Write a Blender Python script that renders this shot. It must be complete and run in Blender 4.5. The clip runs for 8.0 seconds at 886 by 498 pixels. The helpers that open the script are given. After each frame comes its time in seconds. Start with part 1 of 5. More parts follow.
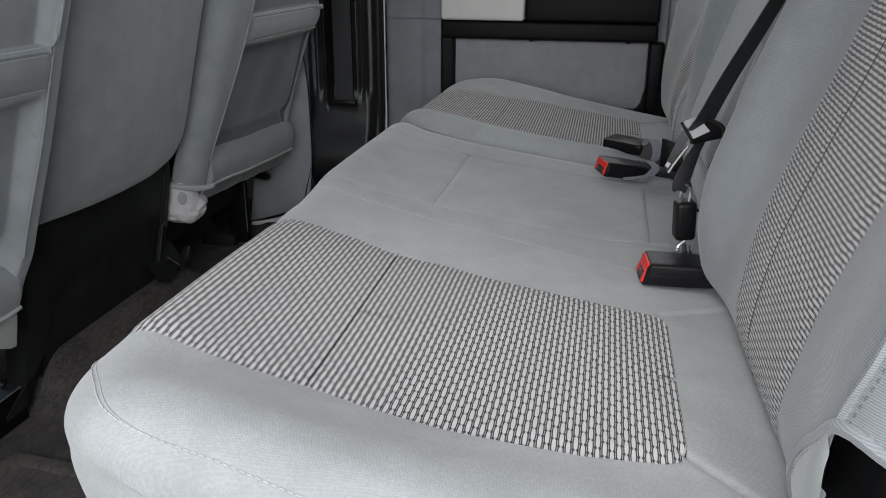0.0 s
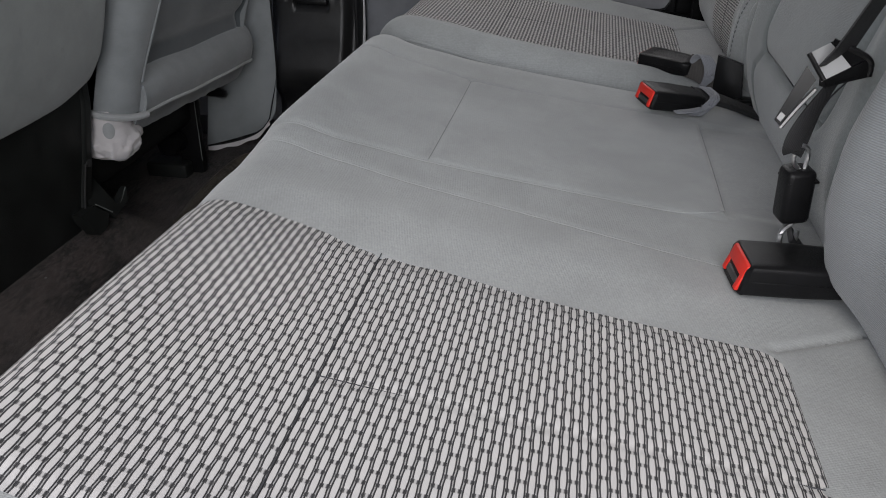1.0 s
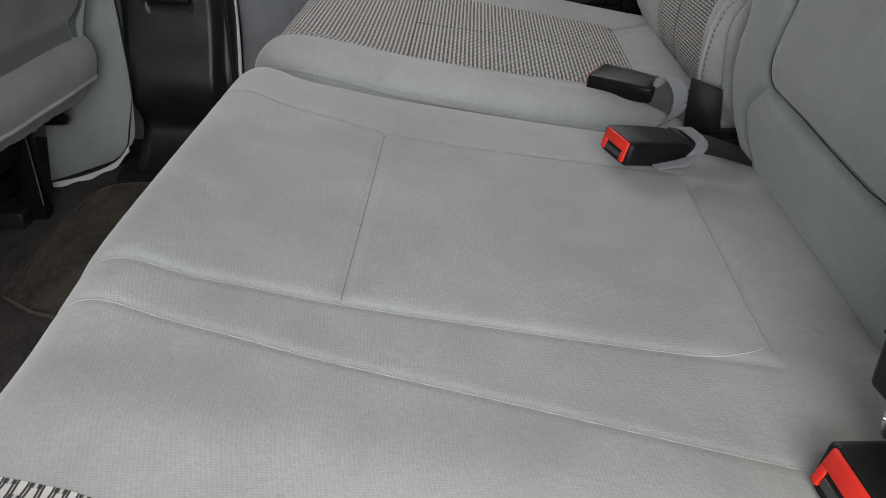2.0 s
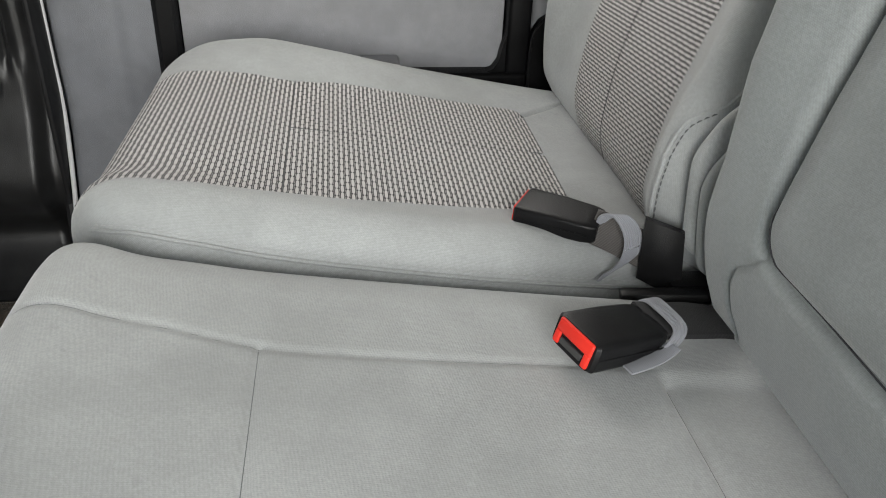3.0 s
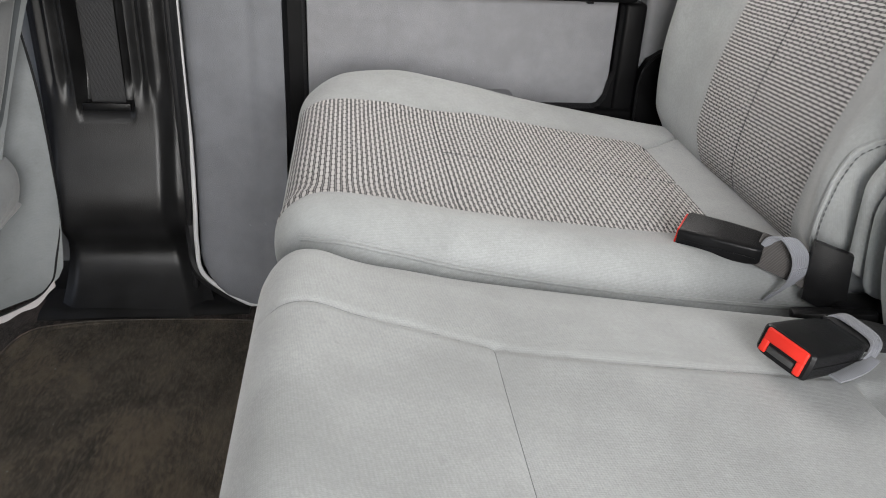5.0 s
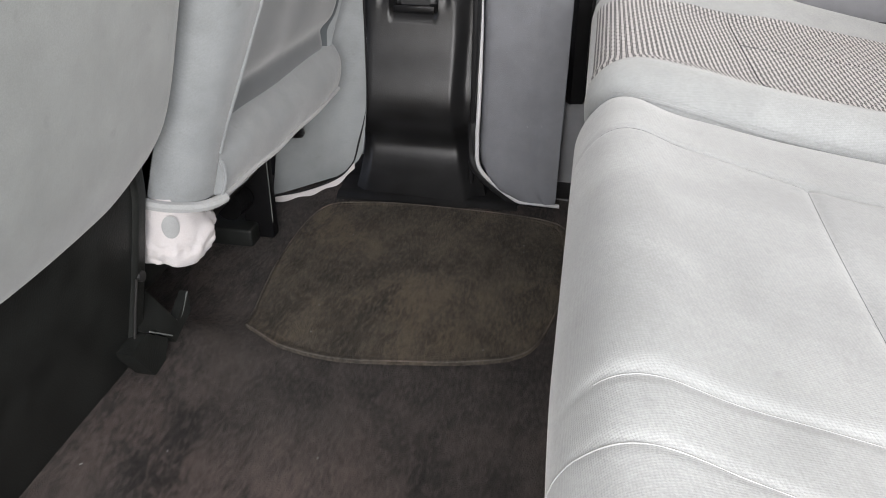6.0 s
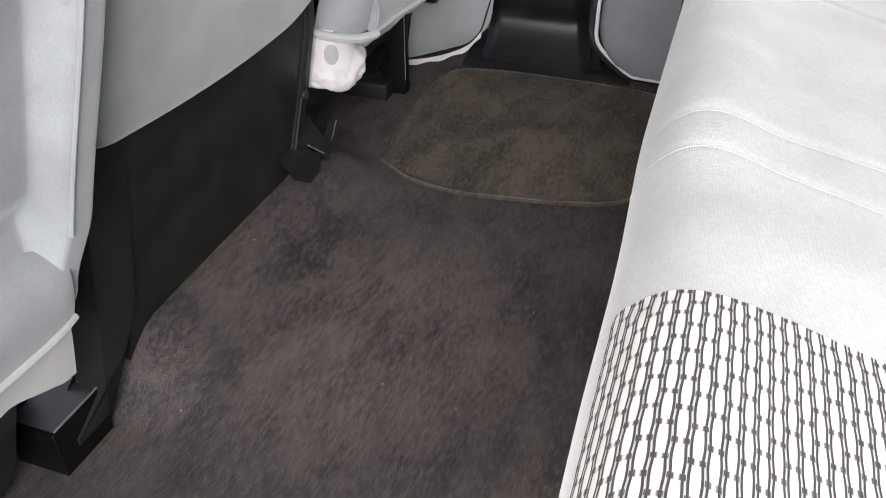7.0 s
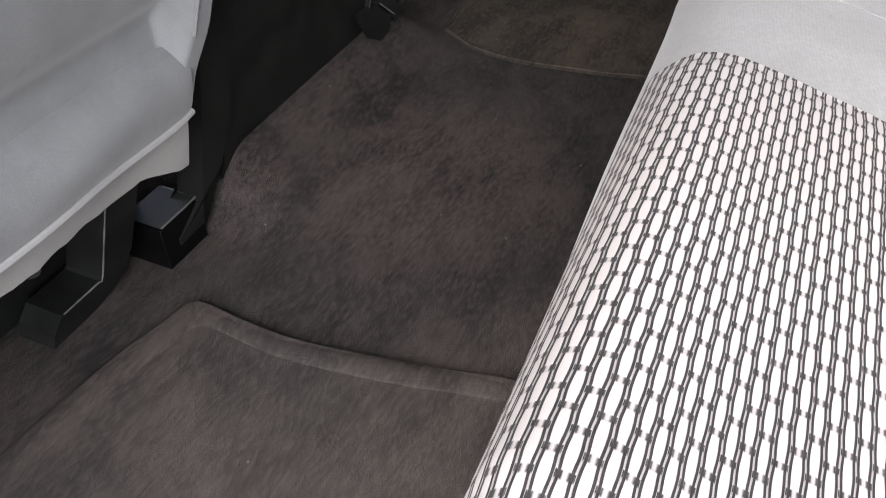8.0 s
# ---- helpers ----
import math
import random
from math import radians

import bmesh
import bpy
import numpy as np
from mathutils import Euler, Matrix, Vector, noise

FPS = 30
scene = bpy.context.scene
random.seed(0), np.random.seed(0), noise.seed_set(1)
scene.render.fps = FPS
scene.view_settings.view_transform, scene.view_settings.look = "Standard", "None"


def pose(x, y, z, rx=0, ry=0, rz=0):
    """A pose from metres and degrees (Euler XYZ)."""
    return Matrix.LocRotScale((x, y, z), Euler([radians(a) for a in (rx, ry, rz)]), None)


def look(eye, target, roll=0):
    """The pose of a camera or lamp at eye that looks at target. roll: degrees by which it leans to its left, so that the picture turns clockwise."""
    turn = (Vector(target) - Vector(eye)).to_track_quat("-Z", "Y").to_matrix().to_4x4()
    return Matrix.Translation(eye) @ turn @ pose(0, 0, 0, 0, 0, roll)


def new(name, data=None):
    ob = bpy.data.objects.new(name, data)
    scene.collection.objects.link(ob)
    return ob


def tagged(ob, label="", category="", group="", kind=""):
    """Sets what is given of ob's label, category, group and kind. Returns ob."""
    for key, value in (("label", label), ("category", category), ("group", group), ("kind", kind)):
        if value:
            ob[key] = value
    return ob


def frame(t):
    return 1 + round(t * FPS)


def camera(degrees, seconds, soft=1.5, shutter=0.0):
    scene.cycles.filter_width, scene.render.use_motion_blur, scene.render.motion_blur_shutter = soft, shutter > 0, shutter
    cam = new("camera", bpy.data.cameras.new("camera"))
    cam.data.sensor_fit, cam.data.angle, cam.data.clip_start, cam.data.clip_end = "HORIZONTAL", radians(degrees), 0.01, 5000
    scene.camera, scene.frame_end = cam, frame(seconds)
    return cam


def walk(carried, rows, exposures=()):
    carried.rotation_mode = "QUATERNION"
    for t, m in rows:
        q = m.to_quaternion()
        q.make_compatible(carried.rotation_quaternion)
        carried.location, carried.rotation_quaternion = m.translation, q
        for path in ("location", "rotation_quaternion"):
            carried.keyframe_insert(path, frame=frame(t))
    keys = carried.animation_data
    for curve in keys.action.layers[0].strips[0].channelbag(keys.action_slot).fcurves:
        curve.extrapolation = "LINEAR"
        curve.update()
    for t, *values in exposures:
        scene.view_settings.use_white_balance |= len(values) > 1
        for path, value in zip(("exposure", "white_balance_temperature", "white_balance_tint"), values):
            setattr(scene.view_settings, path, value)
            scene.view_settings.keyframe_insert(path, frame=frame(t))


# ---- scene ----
cam = camera(58.2, 8.0, 1.0)
PATH = [
    (0, (-0.152, -0.404, 0.672), (-0.521, 1.436, -0.022), 0.3),
    (0.5, (-0.199, -0.275, 0.651), (-0.54, 1.508, -0.19), 0.3),
    (1, (-0.224, -0.12, 0.643), (-0.532, 1.622, -0.291), 0.4),
    (1.2, (-0.23, -0.069, 0.644), (-0.526, 1.66, -0.316), 0.4),
    (2.3, (-0.3, 0.254, 0.651), (-0.233, 1.974, -0.368), 1.2),
    (2.5, (-0.303, 0.315, 0.665), (-0.168, 2.03, -0.356), 1.6),
    (3, (-0.302, 0.419, 0.689), (-0.059, 2.132, -0.315), 2.2),
    (3.5, (-0.297, 0.462, 0.709), (0.028, 2.198, -0.229), 2.3),
    (4, (-0.307, 0.439, 0.718), (0.059, 2.193, -0.17), 2.1),
    (4.2, (-0.322, 0.406, 0.728), (0.062, 2.15, -0.172), 2.3),
    (5.3, (-0.508, 0.383, 0.653), (-0.426, 2.159, -0.263), 2.6),
    (5.5, (-0.525, 0.358, 0.639), (-0.569, 2.13, -0.289), 1.7),
    (6, (-0.533, 0.279, 0.616), (-0.835, 1.988, -0.378), 0.6),
    (6.5, (-0.522, 0.198, 0.614), (-0.945, 1.829, -0.465), 0.7),
    (7, (-0.507, 0.11, 0.603), (-1.028, 1.645, -0.567), 0.3),
    (7.5, (-0.49, 0.038, 0.597), (-1.076, 1.493, -0.644), -0.1),
    (8, (-0.473, -0.016, 0.592), (-1.053, 1.362, -0.737), 0.9),
]
walk(cam, [(t, look(eye, target, roll)) for t, eye, target, roll in PATH],
     exposures=[(0.0, -0.10, 6500, 10), (0.5, -0.08, 6580, 12), (1.2, -0.06, 6620, 13), (2.4, 0.82, 6950, 9), (3.0, 1.18, 6980, 9), (4.2, 1.34, 6850, 10), (5.4, 1.44, 6950, 13),
                (6.0, 1.66, 6900, 14), (6.5, 1.74, 6850, 14), (7.0, 1.72, 6850, 15), (7.5, 1.36, 6850, 17), (8.0, 0.96, 6850, 18)])

# ---- light ----
world = bpy.data.worlds.new("sky")
scene.world = world
world.use_nodes = True
wn = world.node_tree
sky = wn.nodes.new("ShaderNodeTexSky")
sky.sky_type, sky.sun_disc, sky.sun_elevation, sky.sun_rotation = "NISHITA", False, radians(50), radians(200)
wn.links.new(sky.outputs["Color"], wn.nodes["Background"].inputs["Color"])
wn.nodes["Background"].inputs["Strength"].default_value = 0.12

sun = new("sun", bpy.data.lights.new("sun", "SUN"))
sun.data.energy, sun.data.angle, sun.data.color = 1.25, radians(20), (1.0, 0.96, 0.9)
sun.matrix_world = look((-1.0, -3.0, 4.0), (0, 0, 0))


def window_light(name, place, target, width, height, watts, colour=(1.0, 0.985, 0.965)):
    lamp = new(name, bpy.data.lights.new(name, "AREA"))
    lamp.data.shape, lamp.data.size, lamp.data.size_y = "RECTANGLE", width, height
    lamp.data.energy, lamp.data.color = watts, colour
    lamp.matrix_world = look(place, target)
    return lamp


window_light("near_doorway_light", (-0.18, -1.15, 1.0), (-0.36, 0.6, 0.3), 1.5, 1.1, 40.0, (0.965, 0.985, 1.0))
window_light("far_window_light", (-0.35, 1.66, 0.93), (-0.35, 0.6, 0.5), 0.75, 0.34, 2.8)
window_light("rear_window_light", (0.40, 0.73, 0.98), (-0.3, 0.73, 0.6), 1.2, 0.3, 0.4)
window_light("windscreen_light", (-2.25, 0.73, 1.0), (-0.6, 0.73, 0.5), 1.4, 0.45, 1.2)

# ---- materials ----


def material(name, rough=0.6, metal=0.0, colour=(0.5, 0.5, 0.5)):
    m = bpy.data.materials.new(name)
    m.use_nodes = True
    b = m.node_tree.nodes["Principled BSDF"]
    b.inputs["Roughness"].default_value, b.inputs["Metallic"].default_value = rough, metal
    b.inputs["Base Color"].default_value = (*colour, 1)
    return m, m.node_tree, b


class Graph:
    """Short hand for shader arithmetic."""

    def __init__(self, tree):
        self.t = tree

    def node(self, kind, **inputs):
        n = self.t.nodes.new(kind)
        for k, v in inputs.items():
            sock = n.inputs[k.replace("_", " ")]
            if isinstance(v, bpy.types.NodeSocket):
                self.t.links.new(v, sock)
            else:
                sock.default_value = v
        return n

    def m(self, op, a, b=0.0, c=0.0):
        n = self.t.nodes.new("ShaderNodeMath")
        n.operation = op
        for i, v in enumerate((a, b, c)):
            if isinstance(v, bpy.types.NodeSocket):
                self.t.links.new(v, n.inputs[i])
            else:
                n.inputs[i].default_value = v
        return n.outputs[0]

    def step(self, v, lo, hi):
        """Smooth step from 0 at lo to 1 at hi."""
        n = self.t.nodes.new("ShaderNodeMapRange")
        n.interpolation_type = "SMOOTHSTEP"
        self.t.links.new(v, n.inputs["Value"])
        n.inputs["From Min"].default_value, n.inputs["From Max"].default_value = lo, hi
        return n.outputs["Result"]

    def mix(self, f, a, b):
        n = self.t.nodes.new("ShaderNodeMix")
        n.data_type = "RGBA"
        for sock, v in ((n.inputs[0], f), (n.inputs[6], a), (n.inputs[7], b)):
            if isinstance(v, bpy.types.NodeSocket):
                self.t.links.new(v, sock)
            elif isinstance(v, tuple):
                sock.default_value = (*v, 1)
            else:
                sock.default_value = v
        return n.outputs[2]

    def place(self, which="Object"):
        return self.t.nodes.new("ShaderNodeTexCoord").outputs[which]

    def noise(self, scale, detail=4.0, rough=0.5, vector=None):
        n = self.t.nodes.new("ShaderNodeTexNoise")
        n.inputs["Scale"].default_value, n.inputs["Detail"].default_value, n.inputs["Roughness"].default_value = scale, detail, rough
        self.t.links.new(vector or self.place(), n.inputs["Vector"])
        return n.outputs["Fac"]

    def bump(self, bsdf, height, strength, distance):
        n = self.node("ShaderNodeBump", Height=height, Strength=strength, Distance=distance)
        old = bsdf.inputs["Normal"].links
        if old:
            self.t.links.new(old[0].from_socket, n.inputs["Normal"])
        self.t.links.new(n.outputs["Normal"], bsdf.inputs["Normal"])


def cloth(name, colour, pitch=0.0022, spots=0.10, mesh=0.5, rib=0.0, fuzz=0.0):
    """Seat cloth: a fine dotted mesh or ribs, faint stains and wear. pitch: metres from stitch to stitch."""
    m, tree, b = material(name, 0.85)
    g = Graph(tree)
    b.inputs["Sheen Weight"].default_value, b.inputs["Sheen Roughness"].default_value = 0.3, 0.45
    b.inputs["Specular IOR Level"].default_value = 0.25
    xyz = tree.nodes.new("ShaderNodeSeparateXYZ")
    jit = g.node("ShaderNodeTexNoise", Vector=g.place(), Scale=60.0, Detail=3.0)
    shift = g.node("ShaderNodeVectorMath", **{})
    shift.operation = "MULTIPLY_ADD"
    tree.links.new(jit.outputs["Color"], shift.inputs[0])
    shift.inputs[1].default_value = (0.0014, 0.0014, 0.0014)
    tree.links.new(g.place(), shift.inputs[2])
    tree.links.new(shift.outputs[0], xyz.inputs[0])
    k = 2 * math.pi / pitch
    down = g.m("ADD", g.m("MULTIPLY", xyz.outputs[0], 0.9), g.m("MULTIPLY", xyz.outputs[2], 1.0))
    if rib > 0.5:
        main = g.m("MULTIPLY", xyz.outputs[2], 1.1) if rib < 0.9 else g.m("ADD", down, g.m("MULTIPLY", xyz.outputs[1], 0.15))
        lines = g.m("MULTIPLY", g.m("ADD", g.m("SINE", g.m("MULTIPLY", main, k)), 1.0), 0.5)
        knots = g.m("MULTIPLY", g.m("ADD", g.m("SINE", g.m("MULTIPLY", g.m("ADD", xyz.outputs[1], g.m("MULTIPLY", main, 0.5)), k * 0.7)), 1.0), 0.5)
        weave = g.m("ADD", g.m("MULTIPLY", lines, 0.85), g.m("MULTIPLY", knots, 0.15))
    else:
        # short dashes in staggered rows
        one = g.m("SINE", g.m("MULTIPLY", g.m("ADD", xyz.outputs[1], g.m("MULTIPLY", down, 0.62)), k * 0.8))
        two = g.m("SINE", g.m("MULTIPLY", g.m("SUBTRACT", g.m("MULTIPLY", xyz.outputs[1], 0.8), g.m("MULTIPLY", down, 1.0)), k * 0.8))
        dash = g.step(g.m("MULTIPLY", one, two), -0.55, 0.75)
        weave = g.m("ADD", g.m("MULTIPLY", dash, 0.5), g.m("MULTIPLY", g.step(g.noise(0.75 / pitch, 2.0, 0.6), 0.36, 0.64), 0.5))
    fibre = g.noise(900.0, 3.0, 0.7)
    broad, mid = g.noise(5.0, 3.0), g.noise(24.0, 5.0, 0.6)
    tone = g.m("ADD", g.m("MULTIPLY", broad, 0.6), g.m("MULTIPLY", mid, 0.4))
    col = g.mix(g.step(tone, 0.3, 0.7), tuple(q * (1 - spots) for q in colour), tuple(min(1, q * (1 + spots)) for q in colour))
    col = g.mix(g.m("MULTIPLY", g.m("SUBTRACT", 1.0, weave), 0.42 * mesh), col, tuple(q * 0.45 for q in colour))
    col = g.mix(g.m("MULTIPLY", g.step(fibre, 0.35, 0.65), 0.18), col, tuple(q * 0.5 for q in colour))
    spot = g.step(g.noise(70.0, 2.0, 0.4), 0.69, 0.76)
    col = g.mix(g.m("MULTIPLY", spot, 0.16), col, tuple(q * 0.45 for q in colour))
    tree.links.new(col, b.inputs["Base Color"])
    g.bump(b, weave, 0.35 * mesh, 0.0006)
    g.bump(b, fibre, 0.18 + fuzz, 0.0006 + 0.003 * fuzz)
    g.bump(b, mid, 0.05, 0.004)
    return m


def woven(name):
    """Seat insert cloth: pale barrels in staggered columns between pairs of dark, slightly wavy threads."""
    m, tree, b = material(name, 0.8)
    g = Graph(tree)
    b.inputs["Sheen Weight"].default_value, b.inputs["Specular IOR Level"].default_value = 0.08, 0.15
    uv = tree.nodes.new("ShaderNodeSeparateXYZ")
    tree.links.new(g.place("UV"), uv.inputs[0])
    wob = g.m("MULTIPLY", g.m("SUBTRACT", g.noise(45.0, 2.0), 0.5), 0.10)
    jog = g.m("MULTIPLY", g.m("SUBTRACT", g.noise(120.0, 1.0), 0.5), 0.10)
    along = g.m("ADD", g.m("DIVIDE", uv.outputs[0], 0.0160), jog)
    across = g.m("ADD", g.m("DIVIDE", uv.outputs[1], 0.0052), wob)
    turn = g.m("MULTIPLY", along, 2 * math.pi)
    # the nearest boundary between two columns, and how it waves
    near_b = g.m("ROUND", across)
    phase = g.m("MULTIPLY", g.m("MODULO", g.m("ADD", near_b, 1000.0), 2.0), math.pi)
    swing = g.m("COSINE", g.m("ADD", turn, phase))
    wave = g.m("MULTIPLY", g.m("MULTIPLY", swing, g.m("SUBTRACT", 1.35, g.m("MULTIPLY", g.m("ABSOLUTE", swing), 0.35))), 0.027)
    off = g.m("ABSOLUTE", g.m("SUBTRACT", g.m("SUBTRACT", across, near_b), wave))
    core = g.m("ADD", 0.34, g.m("MULTIPLY", g.step(off, 0.040, 0.090), 0.66))
    line = g.m("MULTIPLY", core, g.m("MULTIPLY", g.m("SUBTRACT", 1.0, g.step(off, 0.200, 0.245)), 1.0))
    # grey tabs at both sides of the gap between two barrels
    col_no = g.m("FLOOR", across)
    stagger = g.m("MULTIPLY", g.m("MODULO", g.m("ADD", col_no, 1000.0), 2.0), 0.5)
    fa = g.m("FRACT", g.m("ADD", g.m("ADD", along, stagger), 1000.5))
    end = g.m("SUBTRACT", 1.0, g.step(g.m("ABSOLUTE", g.m("SUBTRACT", fa, 0.5)), 0.060, 0.120))
    fc = g.m("ABSOLUTE", g.m("SUBTRACT", g.m("SUBTRACT", across, col_no), 0.5))
    side = g.step(fc, 0.06, 0.20)
    weak = g.m("ADD", 0.56, g.m("MULTIPLY", g.noise(230.0, 1.0), 0.40))
    tab = g.m("MULTIPLY", end, g.m("ADD", 0.16, g.m("MULTIPLY", side, g.m("MULTIPLY", weak, 0.95))))
    grid = g.m("MULTIPLY", g.m("SINE", g.m("MULTIPLY", across, 2 * math.pi * 5)), g.m("SINE", g.m("MULTIPLY", along, 2 * math.pi * 14)))
    threads = g.m("ADD", g.m("MULTIPLY", g.m("ADD", grid, 1.0), 0.04), g.m("MULTIPLY", g.m("ADD", g.m("SINE", g.m("MULTIPLY", across, 2 * math.pi * 7)), 1.0), 0.035))
    dark = g.m("MINIMUM", g.m("ADD", g.m("MAXIMUM", line, tab), threads), 1.0)
    wear = g.noise(14.0, 4.0)
    pale = g.mix(wear, (0.490, 0.478, 0.472), (0.565, 0.550, 0.542))
    deep = g.mix(g.noise(300.0, 2.0), (0.016, 0.016, 0.017), (0.048, 0.048, 0.051))
    tree.links.new(g.mix(dark, pale, deep), b.inputs["Base Color"])
    high = g.m("SUBTRACT", g.m("SUBTRACT", 1.0, line), g.m("MULTIPLY", tab, 0.7))
    puff = g.m("MULTIPLY", g.m("COSINE", g.m("MULTIPLY", fc, 2.6)), 0.6)
    g.bump(b, g.m("ADD", high, puff), 0.7, 0.0007)
    g.bump(b, g.noise(900.0, 2.0), 0.2, 0.0005)
    return m


def plastic(name, colour, rough=0.5, grain=900.0, relief=0.3, wear=0.1, spec=0.24):
    """Moulded, grained plastic with scuffs."""
    m, tree, b = material(name, rough)
    g = Graph(tree)
    b.inputs["Specular IOR Level"].default_value = spec
    mid = g.noise(18.0, 5.0, 0.6)
    col = g.mix(g.step(mid, 0.3, 0.75), tuple(c * (1 - wear) for c in colour), tuple(min(1, c * (1 + wear)) for c in colour))
    scuff = g.m("MULTIPLY", g.step(g.noise(160.0, 3.0, 0.7), 0.66, 0.74), g.step(g.noise(9.0, 2.0), 0.45, 0.65))
    col = g.mix(g.m("MULTIPLY", scuff, 0.35), col, tuple(min(1, c * 2.2 + 0.02) for c in colour))
    tree.links.new(col, b.inputs["Base Color"])
    tree.links.new(g.m("ADD", rough - 0.1, g.m("MULTIPLY", mid, 0.2)), b.inputs["Roughness"])
    v = g.node("ShaderNodeTexVoronoi", Vector=g.place(), Scale=grain)
    g.bump(b, v.outputs["Distance"], relief, 0.0006)
    return m


def carpet(name, dark, light, pile=700.0, patch=7.0, tint=(1.2, 0.95, 0.92), worn=0.7, light_pool=None):
    """Cut pile: brushed streaks, trodden patches and single fibres. The last argument: middle and reach in x and y of a
    pool of light put into the colour.
    """
    m, tree, b = material(name, 0.95)
    g = Graph(tree)
    b.inputs["Specular IOR Level"].default_value = 0.1
    b.inputs["Sheen Weight"].default_value, b.inputs["Sheen Roughness"].default_value = 0.12, 0.5
    turn = g.node("ShaderNodeMapping", Vector=g.place(), Rotation=(0, 0, 0.45), Scale=(1.0, 0.35, 1.0)).outputs[0]
    big, mid = g.noise(patch, 5.0, 0.65), g.noise(30.0, 5.0, 0.6, turn)
    tuft, fine = g.noise(230.0, 3.0, 0.6, turn), g.noise(pile, 3.0, 0.7)
    tone = g.m("ADD", g.m("ADD", g.m("MULTIPLY", big, 0.48), g.m("MULTIPLY", mid, 0.30)), g.m("MULTIPLY", tuft, 0.22))
    col = g.mix(g.step(tone, 0.35, 0.66), dark, light)
    warm = tuple(min(1, c * k * 1.25) for c, k in zip(light, tint))
    streak = g.m("MULTIPLY", g.step(g.noise(4.2, 4.0, 0.6), 0.44, 0.62), g.step(g.m("ADD", g.m("MULTIPLY", mid, 0.6), g.m("MULTIPLY", tuft, 0.4)), 0.40, 0.60))
    col = g.mix(g.m("MULTIPLY", streak, worn), col, warm)
    col = g.mix(g.m("MULTIPLY", g.step(tuft, 0.46, 0.72), 0.30), col, tuple(min(1, c * 1.5) for c in light))
    col = g.mix(g.m("MULTIPLY", g.step(fine, 0.50, 0.68), 0.35), col, tuple(c * 0.35 for c in dark))
    # Brighter middle of the footwell: light painted into the pile colour, broken by noise.
    if light_pool:
        xyz = g.node("ShaderNodeSeparateXYZ", Vector=g.place())
        dx, dy = (g.m("DIVIDE", g.m("SUBTRACT", xyz.outputs[k], light_pool[k]), light_pool[k + 2]) for k in (0, 1))
        far = g.m("ADD", g.m("ADD", g.m("MULTIPLY", dx, dx), g.m("MULTIPLY", dy, dy)), g.m("MULTIPLY", g.m("SUBTRACT", g.noise(6.0, 5.0, 0.65), 0.5), 2.4))
        lit = g.m("MULTIPLY", g.m("SUBTRACT", 1.0, g.step(far, 0.2, 1.5)), g.step(g.m("ADD", g.m("MULTIPLY", mid, 0.5), g.m("MULTIPLY", tuft, 0.5)), 0.28, 0.66))
        col = g.mix(g.m("MULTIPLY", lit, 0.52), col, tuple(min(1, c * 1.5) for c in warm))
    tree.links.new(col, b.inputs["Base Color"])
    g.bump(b, fine, 1.0, 0.005)
    g.bump(b, tuft, 0.45, 0.004)
    g.bump(b, mid, 0.2, 0.006)
    return m


def webbing(name, colour):
    m, tree, b = material(name, 0.65)
    g = Graph(tree)
    w = g.node("ShaderNodeTexWave", Vector=g.place(), Scale=330.0, Distortion=0.6)
    w.bands_direction = "DIAGONAL"
    col = g.mix(w.outputs["Fac"], tuple(c * 0.6 for c in colour), tuple(c * 1.5 for c in colour))
    tree.links.new(col, b.inputs["Base Color"])
    g.bump(b, w.outputs["Fac"], 0.5, 0.0006)
    return m


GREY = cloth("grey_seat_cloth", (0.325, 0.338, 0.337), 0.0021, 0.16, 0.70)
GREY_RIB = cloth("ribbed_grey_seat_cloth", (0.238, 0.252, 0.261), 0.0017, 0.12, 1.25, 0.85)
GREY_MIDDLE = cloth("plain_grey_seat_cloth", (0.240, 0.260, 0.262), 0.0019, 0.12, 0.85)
GREY_FRONT = cloth("grey_cover_cloth", (0.236, 0.250, 0.256), 0.0017, 0.18, 0.30, 0.0, 0.08)
# Cover cloth darkened to hold the shade of the hollow, down-facing pocket panel.
GREY_POCKET_SHADED = cloth("shaded_pocket_cloth", (0.086, 0.097, 0.103), 0.0016, 0.18, 0.15, 0.0, 0.06)
GREY_SMOOTH = cloth("smooth_grey_cloth", (0.255, 0.270, 0.264), 0.0016, 0.18, 0.15, 0.0, 0.06)
PALE = cloth("pale_piping_cloth", (0.48, 0.48, 0.47), 0.0020, 0.1, 0.3)
PIPING = cloth("light_grey_piping_cloth", (0.34, 0.35, 0.35), 0.0020, 0.1, 0.3)
LINING = cloth("pale_lining_fleece", (0.30, 0.30, 0.29), 0.004, 0.10, 0.1, 0.0, 0.15)
FLEECE = cloth("white_fleece", (0.62, 0.59, 0.59), 0.004, 0.10, 0.1, 0.0, 0.5)
WOVEN = woven("barrel_weave_cloth")
THREAD = cloth("grey_thread", (0.42, 0.43, 0.43), 0.001, 0.1, 0.1)
THREAD_MID = plastic("mid_grey_thread", (0.13, 0.135, 0.14), 0.9, 1500.0, 0.2, 0.2, 0.05)
THREAD_DARK = plastic("dark_thread", (0.060, 0.061, 0.066), 0.9, 1500.0, 0.2, 0.2, 0.05)
DOOR_GREY = plastic("grey_door_plastic", (0.23, 0.232, 0.245), 0.55, 1000.0, 0.55, 0.10)
DOOR_DARK = plastic("grey_lower_plastic", (0.16, 0.165, 0.18), 0.55, 1200.0, 0.25, 0.08)
